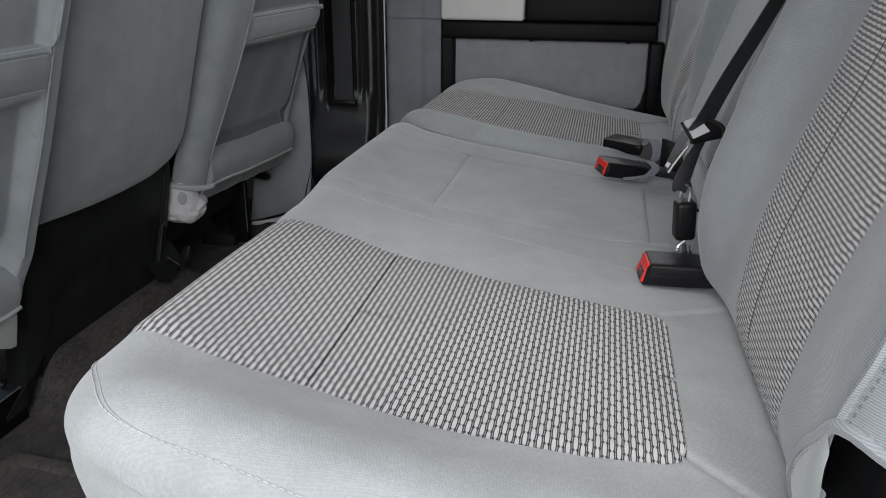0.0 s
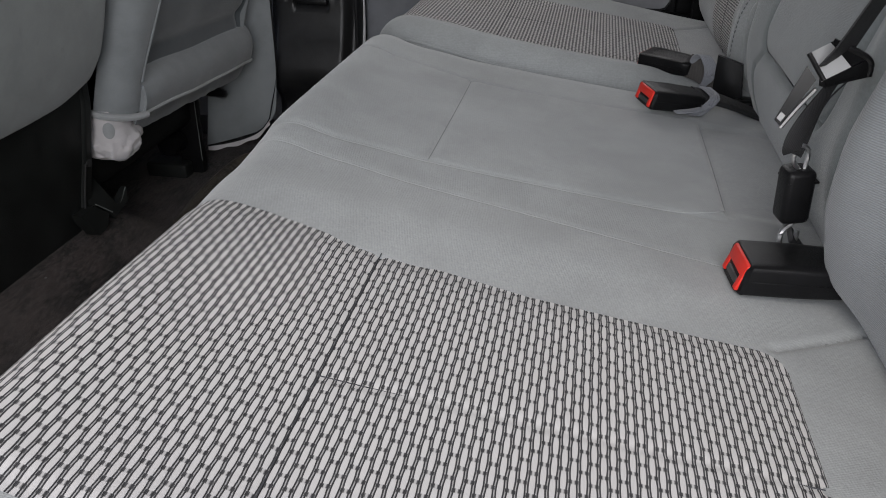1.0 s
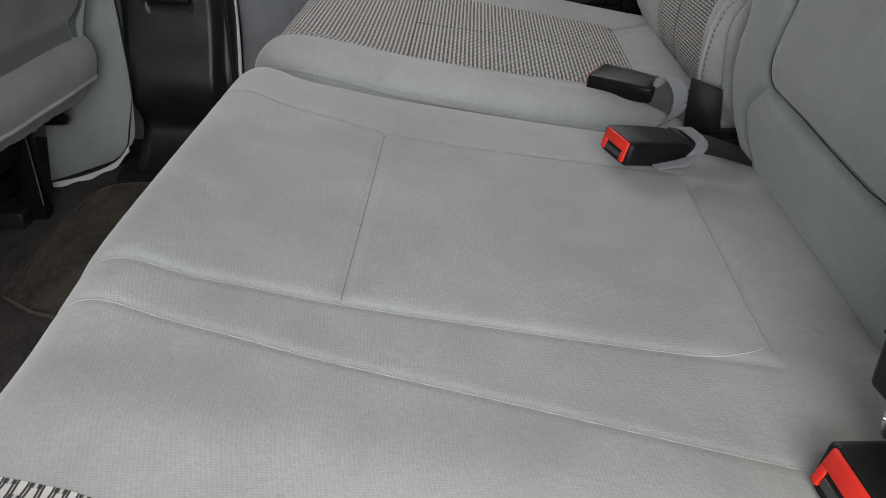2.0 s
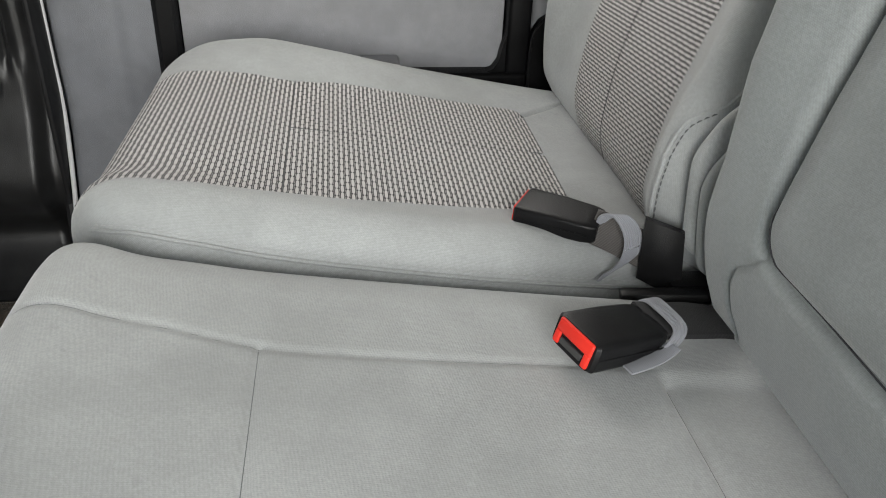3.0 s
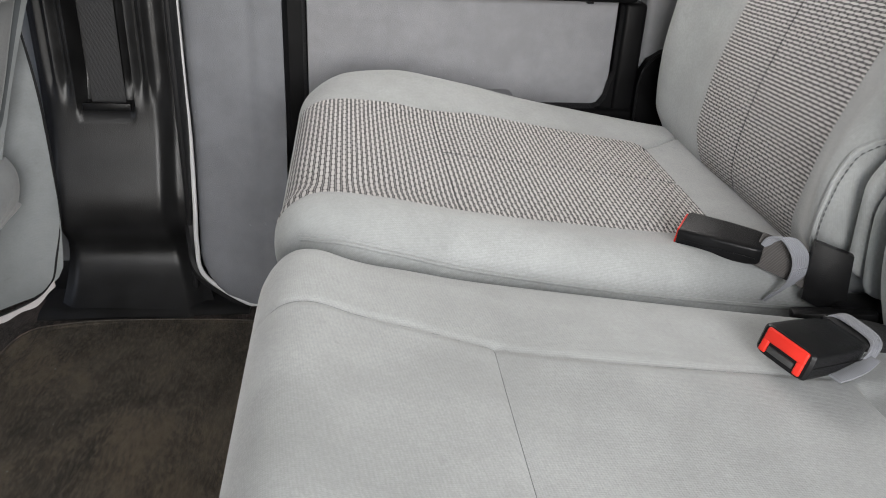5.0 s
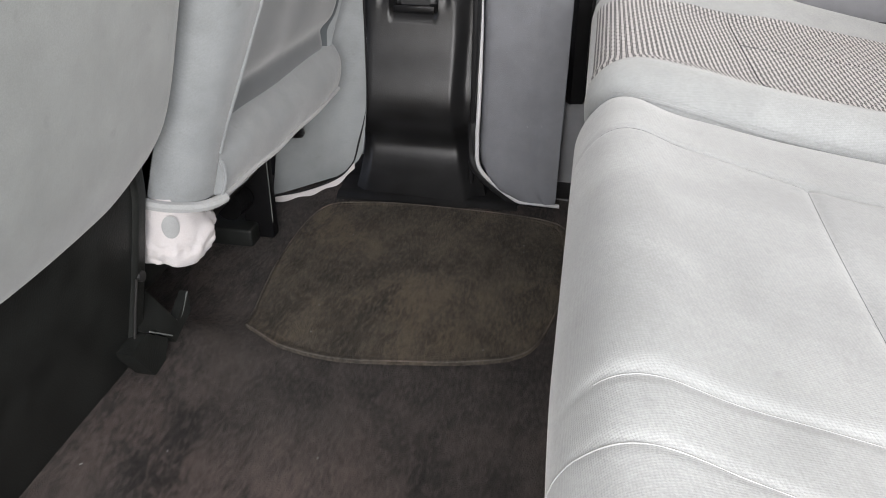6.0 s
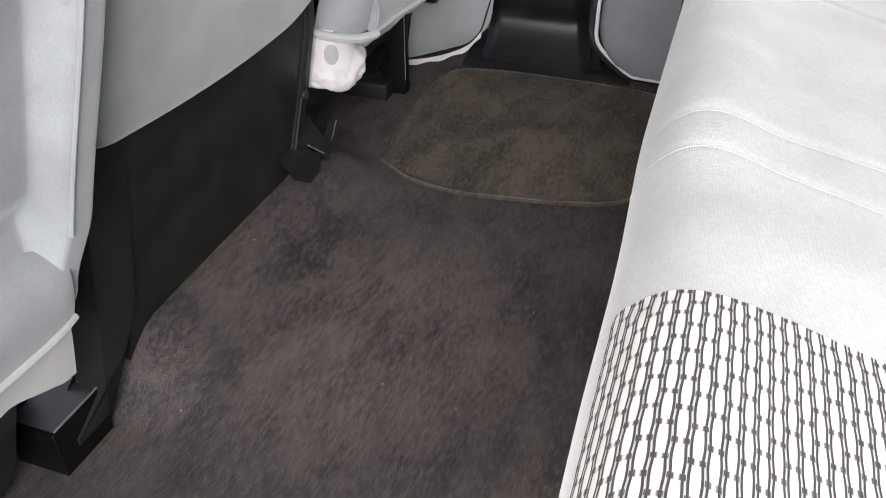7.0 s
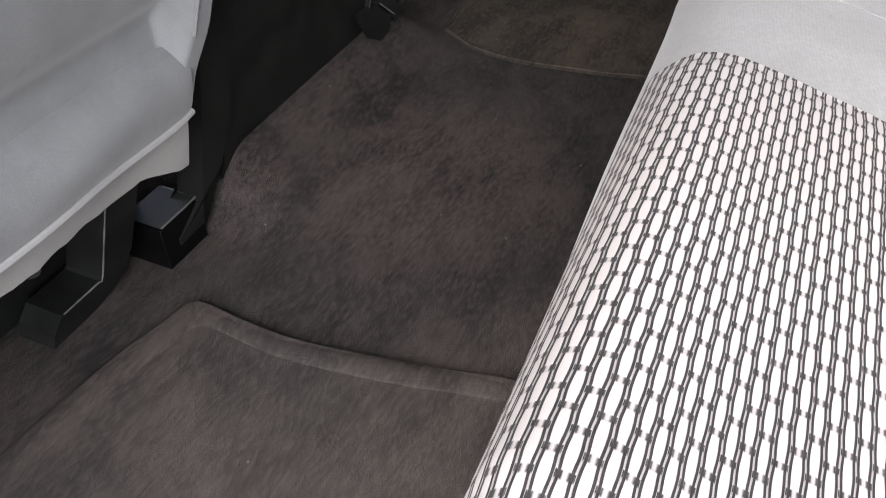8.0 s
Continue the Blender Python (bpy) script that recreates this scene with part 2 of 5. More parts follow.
BLACK = plastic("black_grained_plastic", (0.0060, 0.0060, 0.0065), 0.45, 650.0, 0.6, 0.25, 0.11)
BLACK_DEEP = plastic("black_frame_plastic", (0.0042, 0.0042, 0.0046), 0.42, 900.0, 0.3, 0.3, 0.09)
BLACK_SMOOTH = plastic("black_buckle_plastic", (0.0065, 0.0065, 0.007), 0.32, 1500.0, 0.25, 0.3, 0.18)
PILLAR = plastic("charcoal_pillar_plastic", (0.0135, 0.0135, 0.014), 0.36, 1000.0, 0.28, 0.35, 0.42)
PANEL_BLACK = plastic("black_base_plastic", (0.0130, 0.0142, 0.0133), 0.48, 500.0, 0.3, 0.35, 0.3)
# Paler satin black for the foot's top, which holds its light in the colour.
FOOT_TOP_LIT = plastic("lit_foot_top", (0.026, 0.029, 0.027), 0.34, 900.0, 0.2, 0.35, 0.6)
DOOR_COLUMN = plastic("blue_grey_column_plastic", (0.158, 0.164, 0.178), 0.46, 1000.0, 0.55, 0.10)
ARM_PALE = plastic("pale_armrest_vinyl", (0.55, 0.54, 0.52), 0.5, 900.0, 0.3, 0.05)
RED = plastic("red_button_plastic", (0.62, 0.028, 0.018), 0.4, 1500.0, 0.1, 0.1)
STEEL, _t, _b = material("worn_steel", 0.32, 1.0, (0.55, 0.55, 0.56))
PLATE, _t, _b = material("brushed_grey_steel", 0.55, 0.35, (0.42, 0.42, 0.42))
# Paler plastic for thin lines that paint highlights along black edges.
EDGE_HIGHLIGHT = plastic("edge_highlight_plastic", (0.13, 0.14, 0.135), 0.4, 900.0, 0.2, 0.4, 0.5)
STEEL_DARK, _t, _b = material("dark_steel", 0.45, 0.9, (0.12, 0.12, 0.12))
# The last argument paints the lit middle of the floor.
CARPET = carpet("dark_brown_carpet", (0.0165, 0.0142, 0.0136), (0.094, 0.079, 0.073), tint=(1.12, 0.97, 0.94), worn=0.45, light_pool=(-0.77, 0.71, 0.14, 0.19))
MAT_A = carpet("worn_brown_mat_carpet", (0.034, 0.028, 0.021), (0.142, 0.117, 0.089), 900.0, 11.0, (1.1, 1.0, 0.85), 0.4)
MAT_B = carpet("grey_brown_mat_carpet", (0.048, 0.041, 0.037), (0.125, 0.107, 0.098), 900.0, 8.0, (1.1, 0.98, 0.93), 0.35)
# Lighter pile colour that carries the highlight of the mat's rim.
MAT_RIM_LIGHT = carpet("mat_rim_highlight", (0.06, 0.052, 0.044), (0.20, 0.175, 0.15), 900.0, 20.0)
STRAP_GREY = webbing("grey_brown_webbing", (0.062, 0.057, 0.054))
STRAP = webbing("black_webbing", (0.011, 0.011, 0.012))
ELASTIC = cloth("grey_elastic", (0.205, 0.213, 0.235), 0.0014, 0.12, 0.6, 1.0)
LINER = plastic("grey_headliner", (0.42, 0.41, 0.39), 0.9, 800.0, 0.3, 0.05)
RUBBER = plastic("black_seal_rubber", (0.012, 0.012, 0.013), 0.55, 900.0, 0.2, 0.2)
SEAL_PALE = plastic("pale_door_edge", (0.55, 0.55, 0.56), 0.45, 900.0, 0.1, 0.1)
COATED, _t, _b = material("black_coated_steel", 0.38, 0.2, (0.02, 0.02, 0.021))
GLASS, _t, _b = material("window_glass", 0.02, 0.0, (0.85, 0.9, 0.9))
_b.inputs["Transmission Weight"].default_value = 1.0

# ---- geometry helpers ----
ORIGIN = {}


def thing(name, at, label, category, group="", kind=""):
    ob = new(name)
    ob.empty_display_size = 0.05
    ob.location = at
    ORIGIN[ob.name] = np.array(at, float)
    return tagged(ob, label, category, group, kind)


def part(name, geo, mat, parent=None, label="", smooth=True, uv=None, creased=True):
    """One mesh object from (vertices, faces) in world metres, under its thing or part."""
    v, f = geo
    v = np.asarray(v, float)
    o = ORIGIN[parent.name] if parent else np.zeros(3)
    me = bpy.data.meshes.new(name)
    me.from_pydata((v - o).tolist(), [], f)
    if smooth:
        me.shade_smooth()
    if uv is not None:
        layer = me.uv_layers.new(name="UVMap")
        idx = np.zeros(len(me.loops), dtype=np.int32)
        me.loops.foreach_get("vertex_index", idx)
        layer.data.foreach_set("uv", np.asarray(uv, np.float32)[idx].ravel())
    bm = bmesh.new()
    bm.from_mesh(me)
    bmesh.ops.recalc_face_normals(bm, faces=bm.faces)
    if smooth and creased:
        for e in bm.edges:
            if len(e.link_faces) == 2 and e.calc_face_angle(0) > 0.7:
                e.smooth = False
    bm.to_mesh(me)
    bm.free()
    me.materials.append(mat)
    ob = new(name, me)
    if parent:
        ob.parent = parent
        ORIGIN[ob.name] = o
    if label:
        ob["label"] = label
    return ob


def whole(name, geo, mat, label, category, kind="", group="", smooth=True, at=(0, 0, 0)):
    """A thing or piece of the setting made of one mesh."""
    v, f = geo
    ob = part(name, (np.asarray(v, float) - np.array(at, float), f), mat, None, "", smooth)
    ob.location = at
    ORIGIN[ob.name] = np.array(at, float)
    return tagged(ob, label, category, group, kind)


def join(*geos):
    vs, fs, n = [], [], 0
    for v, f in geos:
        v = np.asarray(v, float)
        vs.append(v)
        fs += [tuple(i + n for i in face) for face in f]
        n += len(v)
    return np.concatenate(vs), fs


def sheet_faces(nu, nv, loop_u=False, loop_v=False, base=0):
    return [(base + i * nv + j, base + ((i + 1) % nu) * nv + j, base + ((i + 1) % nu) * nv + (j + 1) % nv, base + i * nv + (j + 1) % nv)
            for i in range(nu - (not loop_u)) for j in range(nv - (not loop_v))]


def slab(top, thick):
    """A grid of points (nu, nv, 3) given a thickness: a scalar along z, or a vector."""
    top = np.asarray(top, float)
    nu, nv, _ = top.shape
    off = np.array((0, 0, -thick)) if np.isscalar(thick) else np.asarray(thick, float)
    low = top + off
    v = np.concatenate([top.reshape(-1, 3), low.reshape(-1, 3)])
    n = nu * nv
    f = sheet_faces(nu, nv) + [tuple(reversed(q)) for q in sheet_faces(nu, nv, base=n)]
    rim = [i * nv for i in range(nu)] + [(nu - 1) * nv + j for j in range(1, nv)] + [i * nv + nv - 1 for i in range(nu - 2, -1, -1)] + [j for j in range(nv - 2, 0, -1)]
    f += [(rim[k], rim[(k + 1) % len(rim)], rim[(k + 1) % len(rim)] + n, rim[k] + n) for k in range(len(rim))]
    return v, f


def rbox(size, r=0.004, m=None, seg=2):
    """A box of that size with rounded edges, about the origin, then moved by m."""
    bm = bmesh.new()
    bmesh.ops.create_cube(bm, size=1.0)
    bmesh.ops.scale(bm, vec=size, verts=bm.verts)
    bmesh.ops.bevel(bm, geom=bm.edges[:], offset=min(r, min(size) * 0.45), segments=seg, profile=0.5, affect="EDGES")
    if m is not None:
        bmesh.ops.transform(bm, matrix=m, verts=bm.verts)
    bm.verts.index_update()
    geo = np.array([v.co[:] for v in bm.verts]), [tuple(v.index for v in f.verts) for f in bm.faces]
    bm.free()
    return geo


def block(x0, x1, y0, y1, z0, z1, r=0.004, seg=2):
    return rbox((x1 - x0, y1 - y0, z1 - z0), r, Matrix.Translation(((x0 + x1) / 2, (y0 + y1) / 2, (z0 + z1) / 2)), seg)


def spline(points, n):
    """A smooth curve through the points, as n points evenly apart."""
    p = np.asarray(points, float)
    e = np.concatenate([[2 * p[0] - p[1]], p, [2 * p[-1] - p[-2]]])
    out = []
    for a, b, c, d in zip(e, e[1:], e[2:], e[3:]):
        t = np.linspace(0, 1, 24, endpoint=False)[:, None]
        out.append(0.5 * (2 * b + (c - a) * t + (2 * a - 5 * b + 4 * c - d) * t**2 + (3 * b - a - 3 * c + d) * t**3))
    out = np.concatenate(out + [p[-1:]])
    s = np.r_[0, np.cumsum(np.linalg.norm(np.diff(out, axis=0), axis=1))]
    w = np.linspace(0, s[-1], n)
    return np.stack([np.interp(w, s, out[:, k]) for k in range(p.shape[1])], 1)


def tube(points, radius, n=60, sides=8, flat=1.0, closed=False):
    """A cord along a smooth curve; radius may be a list along it."""
    p = spline(points, n)
    t = np.gradient(p, axis=0)
    t /= np.linalg.norm(t, axis=1)[:, None] + 1e-12
    up = np.array((0.13, 0.21, 0.97))
    a = np.cross(t, up)
    a /= np.linalg.norm(a, axis=1)[:, None] + 1e-9
    b = np.cross(a, t)
    r = np.interp(np.linspace(0, 1, n), np.linspace(0, 1, np.size(radius)), np.atleast_1d(radius))[:, None, None]
    ang = np.linspace(0, 2 * np.pi, sides, endpoint=False)
    ring = p[:, None] + r * (np.cos(ang)[None, :, None] * a[:, None] + flat * np.sin(ang)[None, :, None] * b[:, None])
    f = sheet_faces(n, sides, loop_v=True)
    f += [tuple(range(sides)), tuple((n - 1) * sides + k for k in range(sides))]
    return ring.reshape(-1, 3), f


def ribbon(points, side, width, thick=0.0016, n=40):
    """A flat strap along a smooth curve; side: the direction of its width (one, or one for each given point)."""
    p = spline(points, n)
    sd = np.asarray(side, float)
    sd = np.tile(sd, (n, 1)) if sd.ndim == 1 else spline(sd, n)
    t = np.gradient(p, axis=0)
    t /= np.linalg.norm(t, axis=1)[:, None]
    sd = sd - (sd * t).sum(1)[:, None] * t
    sd /= np.linalg.norm(sd, axis=1)[:, None]
    up = np.cross(t, sd)
    prof = [(-0.5, 0.35), (-0.46, 0.5), (0.46, 0.5), (0.5, 0.35), (0.5, -0.35), (0.46, -0.5), (-0.46, -0.5), (-0.5, -0.35)]
    ring = np.stack([p + sd * width * a + up * thick * b for a, b in prof], 1)
    f = sheet_faces(n, 8, loop_v=True) + [tuple(range(8)), tuple((n - 1) * 8 + k for k in range(8))]
    return ring.reshape(-1, 3), f


def bell(d, w):
    return np.exp(-((d / w) ** 2))


def ramp(v, lo, hi):
    t = np.clip((v - lo) / (hi - lo), 0, 1)
    return t * t * (3 - 2 * t)


class Pad:
    """An upholstered block: a side profile in x and z drawn out along y, with rounded ends and a sculpted face."""

    def __init__(self, profile, y0, y1, r, shape, n=220, bow=None, flare=None):
        self.p = spline(profile, n)
        t = np.gradient(self.p, axis=0)
        t /= np.linalg.norm(t, axis=1)[:, None]
        self.nrm = np.stack([-t[:, 1], t[:, 0]], 1)
        self.s = np.r_[0, np.cumsum(np.linalg.norm(np.diff(self.p, axis=0), axis=1))]
        self.y0, self.y1, self.r, self.shape, self.sunk, self.bow, self.flare = y0, y1, r, shape, [], bow, flare
        self.mid = (self.p.min(0) + self.p.max(0)) / 2

    def edge(self, y):
        """How far the face has sunk in the rounding of the ends."""
        a = np.clip((self.r - np.minimum(y - self.y0, self.y1 - y)) / self.r, 0, 1)
        return self.r * (1 - np.sqrt(np.clip(1 - a * a, 0, 1)))

    def at(self, s, y, lift=0.0):
        s, y = np.broadcast_arrays(np.asarray(s, float), np.asarray(y, float))
        px, pz = np.interp(s, self.s, self.p[:, 0]), np.interp(s, self.s, self.p[:, 1])
        back = self.bow(px, y) if self.bow else 0.0
        nx, nz = np.interp(s, self.s, self.nrm[:, 0]), np.interp(s, self.s, self.nrm[:, 1])
        h = self.shape(px, pz, y, s) - self.edge(y) + lift
        if self.flare:
            y = y + self.flare(pz, (y - self.y0) / (self.y1 - self.y0))
        return np.stack([px + nx * h + back, y, pz + nz * h], -1)

    def s_of(self, x=None, z=None, lo=0.0, hi=1e9):
        """Where along the profile it passes a given x or z."""
        k = 0 if x is not None else 1
        ok = (self.s >= lo) & (self.s <= hi)
        i = np.argmin(np.where(ok, abs(self.p[:, k] - (x if x is not None else z)), 9))
        return self.s[i]

    def foot(self, z, y, lo, hi):
        """Where along the profile, between lo and hi, the face at this y has a given height."""
        ss = np.linspace(lo, hi, 400)
        return ss[np.argmin(abs(self.at(ss, y)[:, 2] - z))]

    def near(self, p):
        """(s, y) of the point of the face at p's y that lies nearest to p."""
        return self.s[np.argmin(np.linalg.norm(self.at(self.s, p[1]) - np.array(p), axis=1))], p[1]

    def body(self, ny):
        a = np.sin(np.linspace(0, np.pi / 2, 9))[:-1]
        ends = self.r * (1 - np.cos(np.linspace(0, np.pi / 2, 10)))
        ys = np.r_[self.y0 + ends[:-1], np.linspace(self.y0 + self.r, self.y1 - self.r, ny), self.y1 - ends[:-1][::-1]]
        down = 0.0
        for s0, s1, left, right in self.sunk:
            S, Y = np.broadcast_arrays(self.s[:, None], ys[None, :])
            a, b = np.array([left(s) for s in self.s])[:, None], np.array([right(s) for s in self.s])[:, None]
            down = down - 0.007 * ramp(np.minimum(np.minimum(S - s0, s1 - S), np.minimum(Y - a, b - Y)), 0.003, 0.016)
        grid = self.at(self.s[:, None], ys[None, :], down)
        caps = []
        for col in (grid[:, 0], grid[:, -1]):
            ring = []
            for k in (0.85, 0.6, 0.3, 0.02):
                c = col.copy()
                c[:, 0] = self.mid[0] + k * (col[:, 0] - self.mid[0])
                c[:, 2] = self.mid[1] + k * (col[:, 2] - self.mid[1])
                ring.append(c)
            caps.append(np.stack(ring, 1))
        grid = np.concatenate([caps[0][:, ::-1], grid, caps[1]], 1)
        n, m, _ = grid.shape
        return grid.reshape(-1, 3), sheet_faces(n, m, loop_u=True)

    def inset(self, s0, s1, left, right, step=0.003, lift=0.0025, corner=0.02, extra=None, c0=0.0):
        """A patch of another cloth sewn into the face between s0 and s1; left and right give its edges in y."""
        self.sunk.append((s0, s1, left, right))
        ns = int((s1 - s0) / step) + 2
        ss = np.linspace(s0, s1, ns)
        ny = int((right(s1) - left(s1)) / step) + 2
        v = np.linspace(0, 1, ny)
        def cut(d, rc):
            q = np.clip(rc - d, 0, rc) if rc > 0 else np.zeros_like(d)
            return rc - np.sqrt(np.clip(rc * rc - q * q, 0, None)) if rc > 0 else q
        inn = cut(s1 - ss, corner) + cut(ss - s0, c0)
        a, b = np.array([left(s) for s in ss]) + inn, np.array([right(s) for s in ss]) - inn
        S, Y = np.repeat(ss[:, None], ny, 1), a[:, None] + (b - a)[:, None] * v
        rim = np.minimum(np.minimum(Y - a[:, None], b[:, None] - Y), np.minimum(S - s0, s1 - S))
        up = lift * (1.0 * ramp(rim, 0, 0.020) - 0.2) + (extra(S, Y) if extra else 0)
        g = self.at(S, Y, up)
        uv = np.stack([Y, S], -1).reshape(-1, 2)
        return (g.reshape(-1, 3), sheet_faces(ns, ny)), uv


def stitches(pad, line, pitch=0.006, length=0.0042, radius=0.0006, lift=0.0006):
    """Single stitches along a line of (s, y) points on a pad, joined."""
    q = spline(line, 400)
    g = pad.at(q[:, 0], q[:, 1], lift)
    d = np.r_[0, np.cumsum(np.linalg.norm(np.diff(g, axis=0), axis=1))]
    out = []
    for k in range(int(d[-1] / pitch)):
        w = np.array((k * pitch, k * pitch + length / 2, k * pitch + length))
        pt = np.stack([np.interp(w, d, g[:, i]) for i in range(3)], 1)
        pt[1] += (0, 0, radius * 0.6)
        out.append(tube(pt, [radius * 0.5, radius, radius * 0.5], 3, 5))
    return join(*out)


def cord(pad, line, radius=0.0011, lift=0.0, n=160):
    q = spline(line, n)
    return tube(pad.at(q[:, 0], q[:, 1], lift), radius, n, 6)


# ---- cab shell ----
def floor_height(x, y):
    hump = 0.078 * ramp(-x, 0.88, 0.99) * ramp(y, 0.52, 0.60) * (1 - ramp(y, 0.95, 1.12))
    wavy = 0.0025 * np.sin(9 * x + 4 * y) * np.sin(7 * y - 3 * x)
    return hump + wavy


gx, gy = np.meshgrid(np.linspace(-2.2, 0.4, 150), np.linspace(-0.10, 1.56, 110), indexing="ij")
whole("floor", slab(np.stack([gx, gy, floor_height(gx, gy)], -1), 0.03), CARPET, "dark brown worn cut-pile carpet on the cab floor", "carpet", "structure")

whole("ceiling", block(-2.3, 0.5, -0.12, 1.74, 1.28, 1.33, 0.02), LINER, "pale grey headliner of the cab roof", "headliner", "structure")
rear_wall = thing("wall_rear", (0.4, 0.73, 0), "grey rear cab wall with a wide window opening", "wall", kind="structure")
part("lower_panel", block(0.40, 0.46, -0.12, 1.74, -0.03, 0.80, 0.01), DOOR_GREY, rear_wall)
part("upper_panel", block(0.40, 0.46, -0.12, 1.74, 1.16, 1.28, 0.01), DOOR_GREY, rear_wall)
for ya, yb in ((-0.12, 0.08), (1.40, 1.74)):
    part("corner_post", block(0.40, 0.46, ya, yb, 0.80, 1.16, 0.01), DOOR_GREY, rear_wall)
front_wall = thing("wall_front", (-2.3, 0.73, 0), "dark bulkhead below the windscreen opening", "bulkhead", kind="structure")
part("bulkhead", block(-2.30, -2.22, -0.12, 1.74, -0.03, 0.75, 0.02), BLACK, front_wall)
near_side = thing("wall_near", (-0.9, -0.1, 0), "near cab side with the rear doorway standing open", "wall", kind="structure")
part("sill", block(-2.3, 0.5, -0.16, -0.101, -0.06, 0.03, 0.01), BLACK, near_side)
part("rear_post", block(0.12, 0.5, -0.16, -0.10, 0.03, 1.28, 0.02), DOOR_GREY, near_side)
part("front_post", block(-1.02, -0.86, -0.16, -0.10, 0.03, 1.28, 0.02), PILLAR, near_side)
part("front_door_panel", block(-2.3, -1.02, -0.16, -0.10, 0.03, 0.78, 0.02), DOOR_GREY, near_side)
part("roof_rail", block(-2.3, 0.5, -0.16, -0.10, 1.18, 1.28, 0.02), LINER, near_side)
far_side = thing("wall_far", (-0.9, 1.7, 0), "far cab side shell outside the door trims", "wall", kind="structure")
part("lower_skin", block(-2.3, 0.5, 1.665, 1.72, -0.06, 0.76, 0.01), DOOR_GREY, far_side)
part("roof_rail", block(-2.3, 0.5, 1.62, 1.72, 1.16, 1.28, 0.02), LINER, far_side)
part("centre_post", block(-0.93, -0.74, 1.62, 1.72, 0.76, 1.16, 0.02), PILLAR, far_side)
part("rear_post", block(0.08, 0.5, 1.60, 1.72, 0.76, 1.16, 0.02), DOOR_GREY, far_side)
part("sill_step", block(-2.3, 0.4, 1.545, 1.70, -0.06, 0.005, 0.008), PILLAR, far_side)

# ---- far door and pillar ----
door = thing("door_1", (-0.3, 1.62, 0.0), "grey plastic rear door trim with black-framed pocket and pale armrest", "door", kind="structure")
part("backing_panel", block(-0.70, 0.10, 1.612, 1.66, -0.02, 0.76, 0.006), DOOR_GREY, door)
part("armrest_trim", block(-0.553, -0.040, 1.555, 1.612, 0.482, 0.524, 0.007, 3), BLACK, door, "black grained strip under the armrest")
part("armrest_pad", block(-0.550, -0.350, 1.535, 1.612, 0.5255, 0.605, 0.008, 3), ARM_PALE, door, "pale cream armrest pad")
part("armrest_switch_panel", block(-0.347, -0.040, 1.538, 1.612, 0.5255, 0.600, 0.008, 3), BLACK, door, "black armrest section")
frame_l = np.array([[(x, y, z) for x, y in ((-0.556, 1.612), (-0.556, 1.572), (-0.548, 1.562), (-0.528, 1.566), (-0.522, 1.604))] for z in (0.17, 0.30, 0.40, 0.481)])
part("pocket_frame_left", slab(frame_l, (0, 0.012, 0)), BLACK_DEEP, door)
frame_r = block(-0.056, -0.022, 1.562, 1.612, 0.285, 0.481, 0.006, 3)
part("pocket_frame_right", frame_r, BLACK_DEEP, door)
part("pocket_frame_bottom", block(-0.52, -0.022, 1.556, 1.612, 0.284, 0.322, 0.007, 3), BLACK_DEEP, door)
part("pocket_panel", block(-0.523, -0.058, 1.590, 1.6115, 0.20, 0.478, 0.003), DOOR_GREY, door, "plain grey pocket panel")
part("lower_lip", block(-0.52, -0.06, 1.55, 1.60, 0.02, 0.26, 0.02, 3), DOOR_DARK, door)
part("pocket_grip", block(-0.275, -0.215, 1.528, 1.58, 0.322, 0.346, 0.006, 3), DOOR_GREY, door, "small grey moulded grip")
for xk in (-0.335, -0.105):
    part("clip_stud", rbox((0.010, 0.012, 0.006), 0.002, Matrix.Translation((xk, 1.585, 0.4785))), BLACK_SMOOTH, door)
part("rear_edge_trim", block(-0.018, 0.10, 1.575, 1.64, 0.0, 0.76, 0.012, 3), DOOR_GREY, door)


def plate_xz(poly, y, thick):
    """A flat moulding: a polygon in x and z, thick along y."""
    n = len(poly)
    v = [(x, y, z) for x, z in poly] + [(x, y + thick, z) for x, z in poly]
    return np.array(v), [tuple(range(n)), tuple(range(n, 2 * n))] + [(k, (k + 1) % n, n + (k + 1) % n, n + k) for k in range(n)]


part("latch_trim", plate_xz([(-0.024, 0.285), (-0.025, 0.353), (-0.022, 0.382), (-0.012, 0.400), (0.009, 0.414), (0.06, 0.420), (0.06, 0.285)], 1.548, 0.020), BLACK_DEEP, door, "black curved latch trim beside the backrest", smooth=False)
part("latch_trim_edge", tube([(-0.024, 1.547, 0.290), (-0.025, 1.547, 0.353), (-0.022, 1.547, 0.382), (-0.012, 1.547, 0.400), (0.009, 1.547, 0.414), (0.05, 1.547, 0.420)], 0.0022, 60, 7), BLACK, door)
part("frame_corner", plate_xz([(-0.085, 0.3215), (-0.0565, 0.3215), (-0.0565, 0.376), (-0.062, 0.358), (-0.066, 0.338), (-0.074, 0.326)], 1.566, 0.02), BLACK_DEEP, door, smooth=False)

# the broad grey column at the front of the door, with its rounded lower corner
zz = np.r_[np.linspace(0.018, 0.510, 34), np.linspace(0.514, 0.532, 15), np.linspace(0.55, 0.76, 12)]
col_l = -0.700 + 0.010 * ramp(zz, 0.35, 0.02) + np.where(zz < 0.10, 0.085 - np.sqrt(np.clip(0.085**2 - (0.10 - zz) ** 2 * (0.085 / 0.084) ** 2, 0, None)), 0)
col_y = 1.580 - 0.085 * ramp(-zz, -0.30, -0.02)
uu = np.linspace(0, 1, 22)
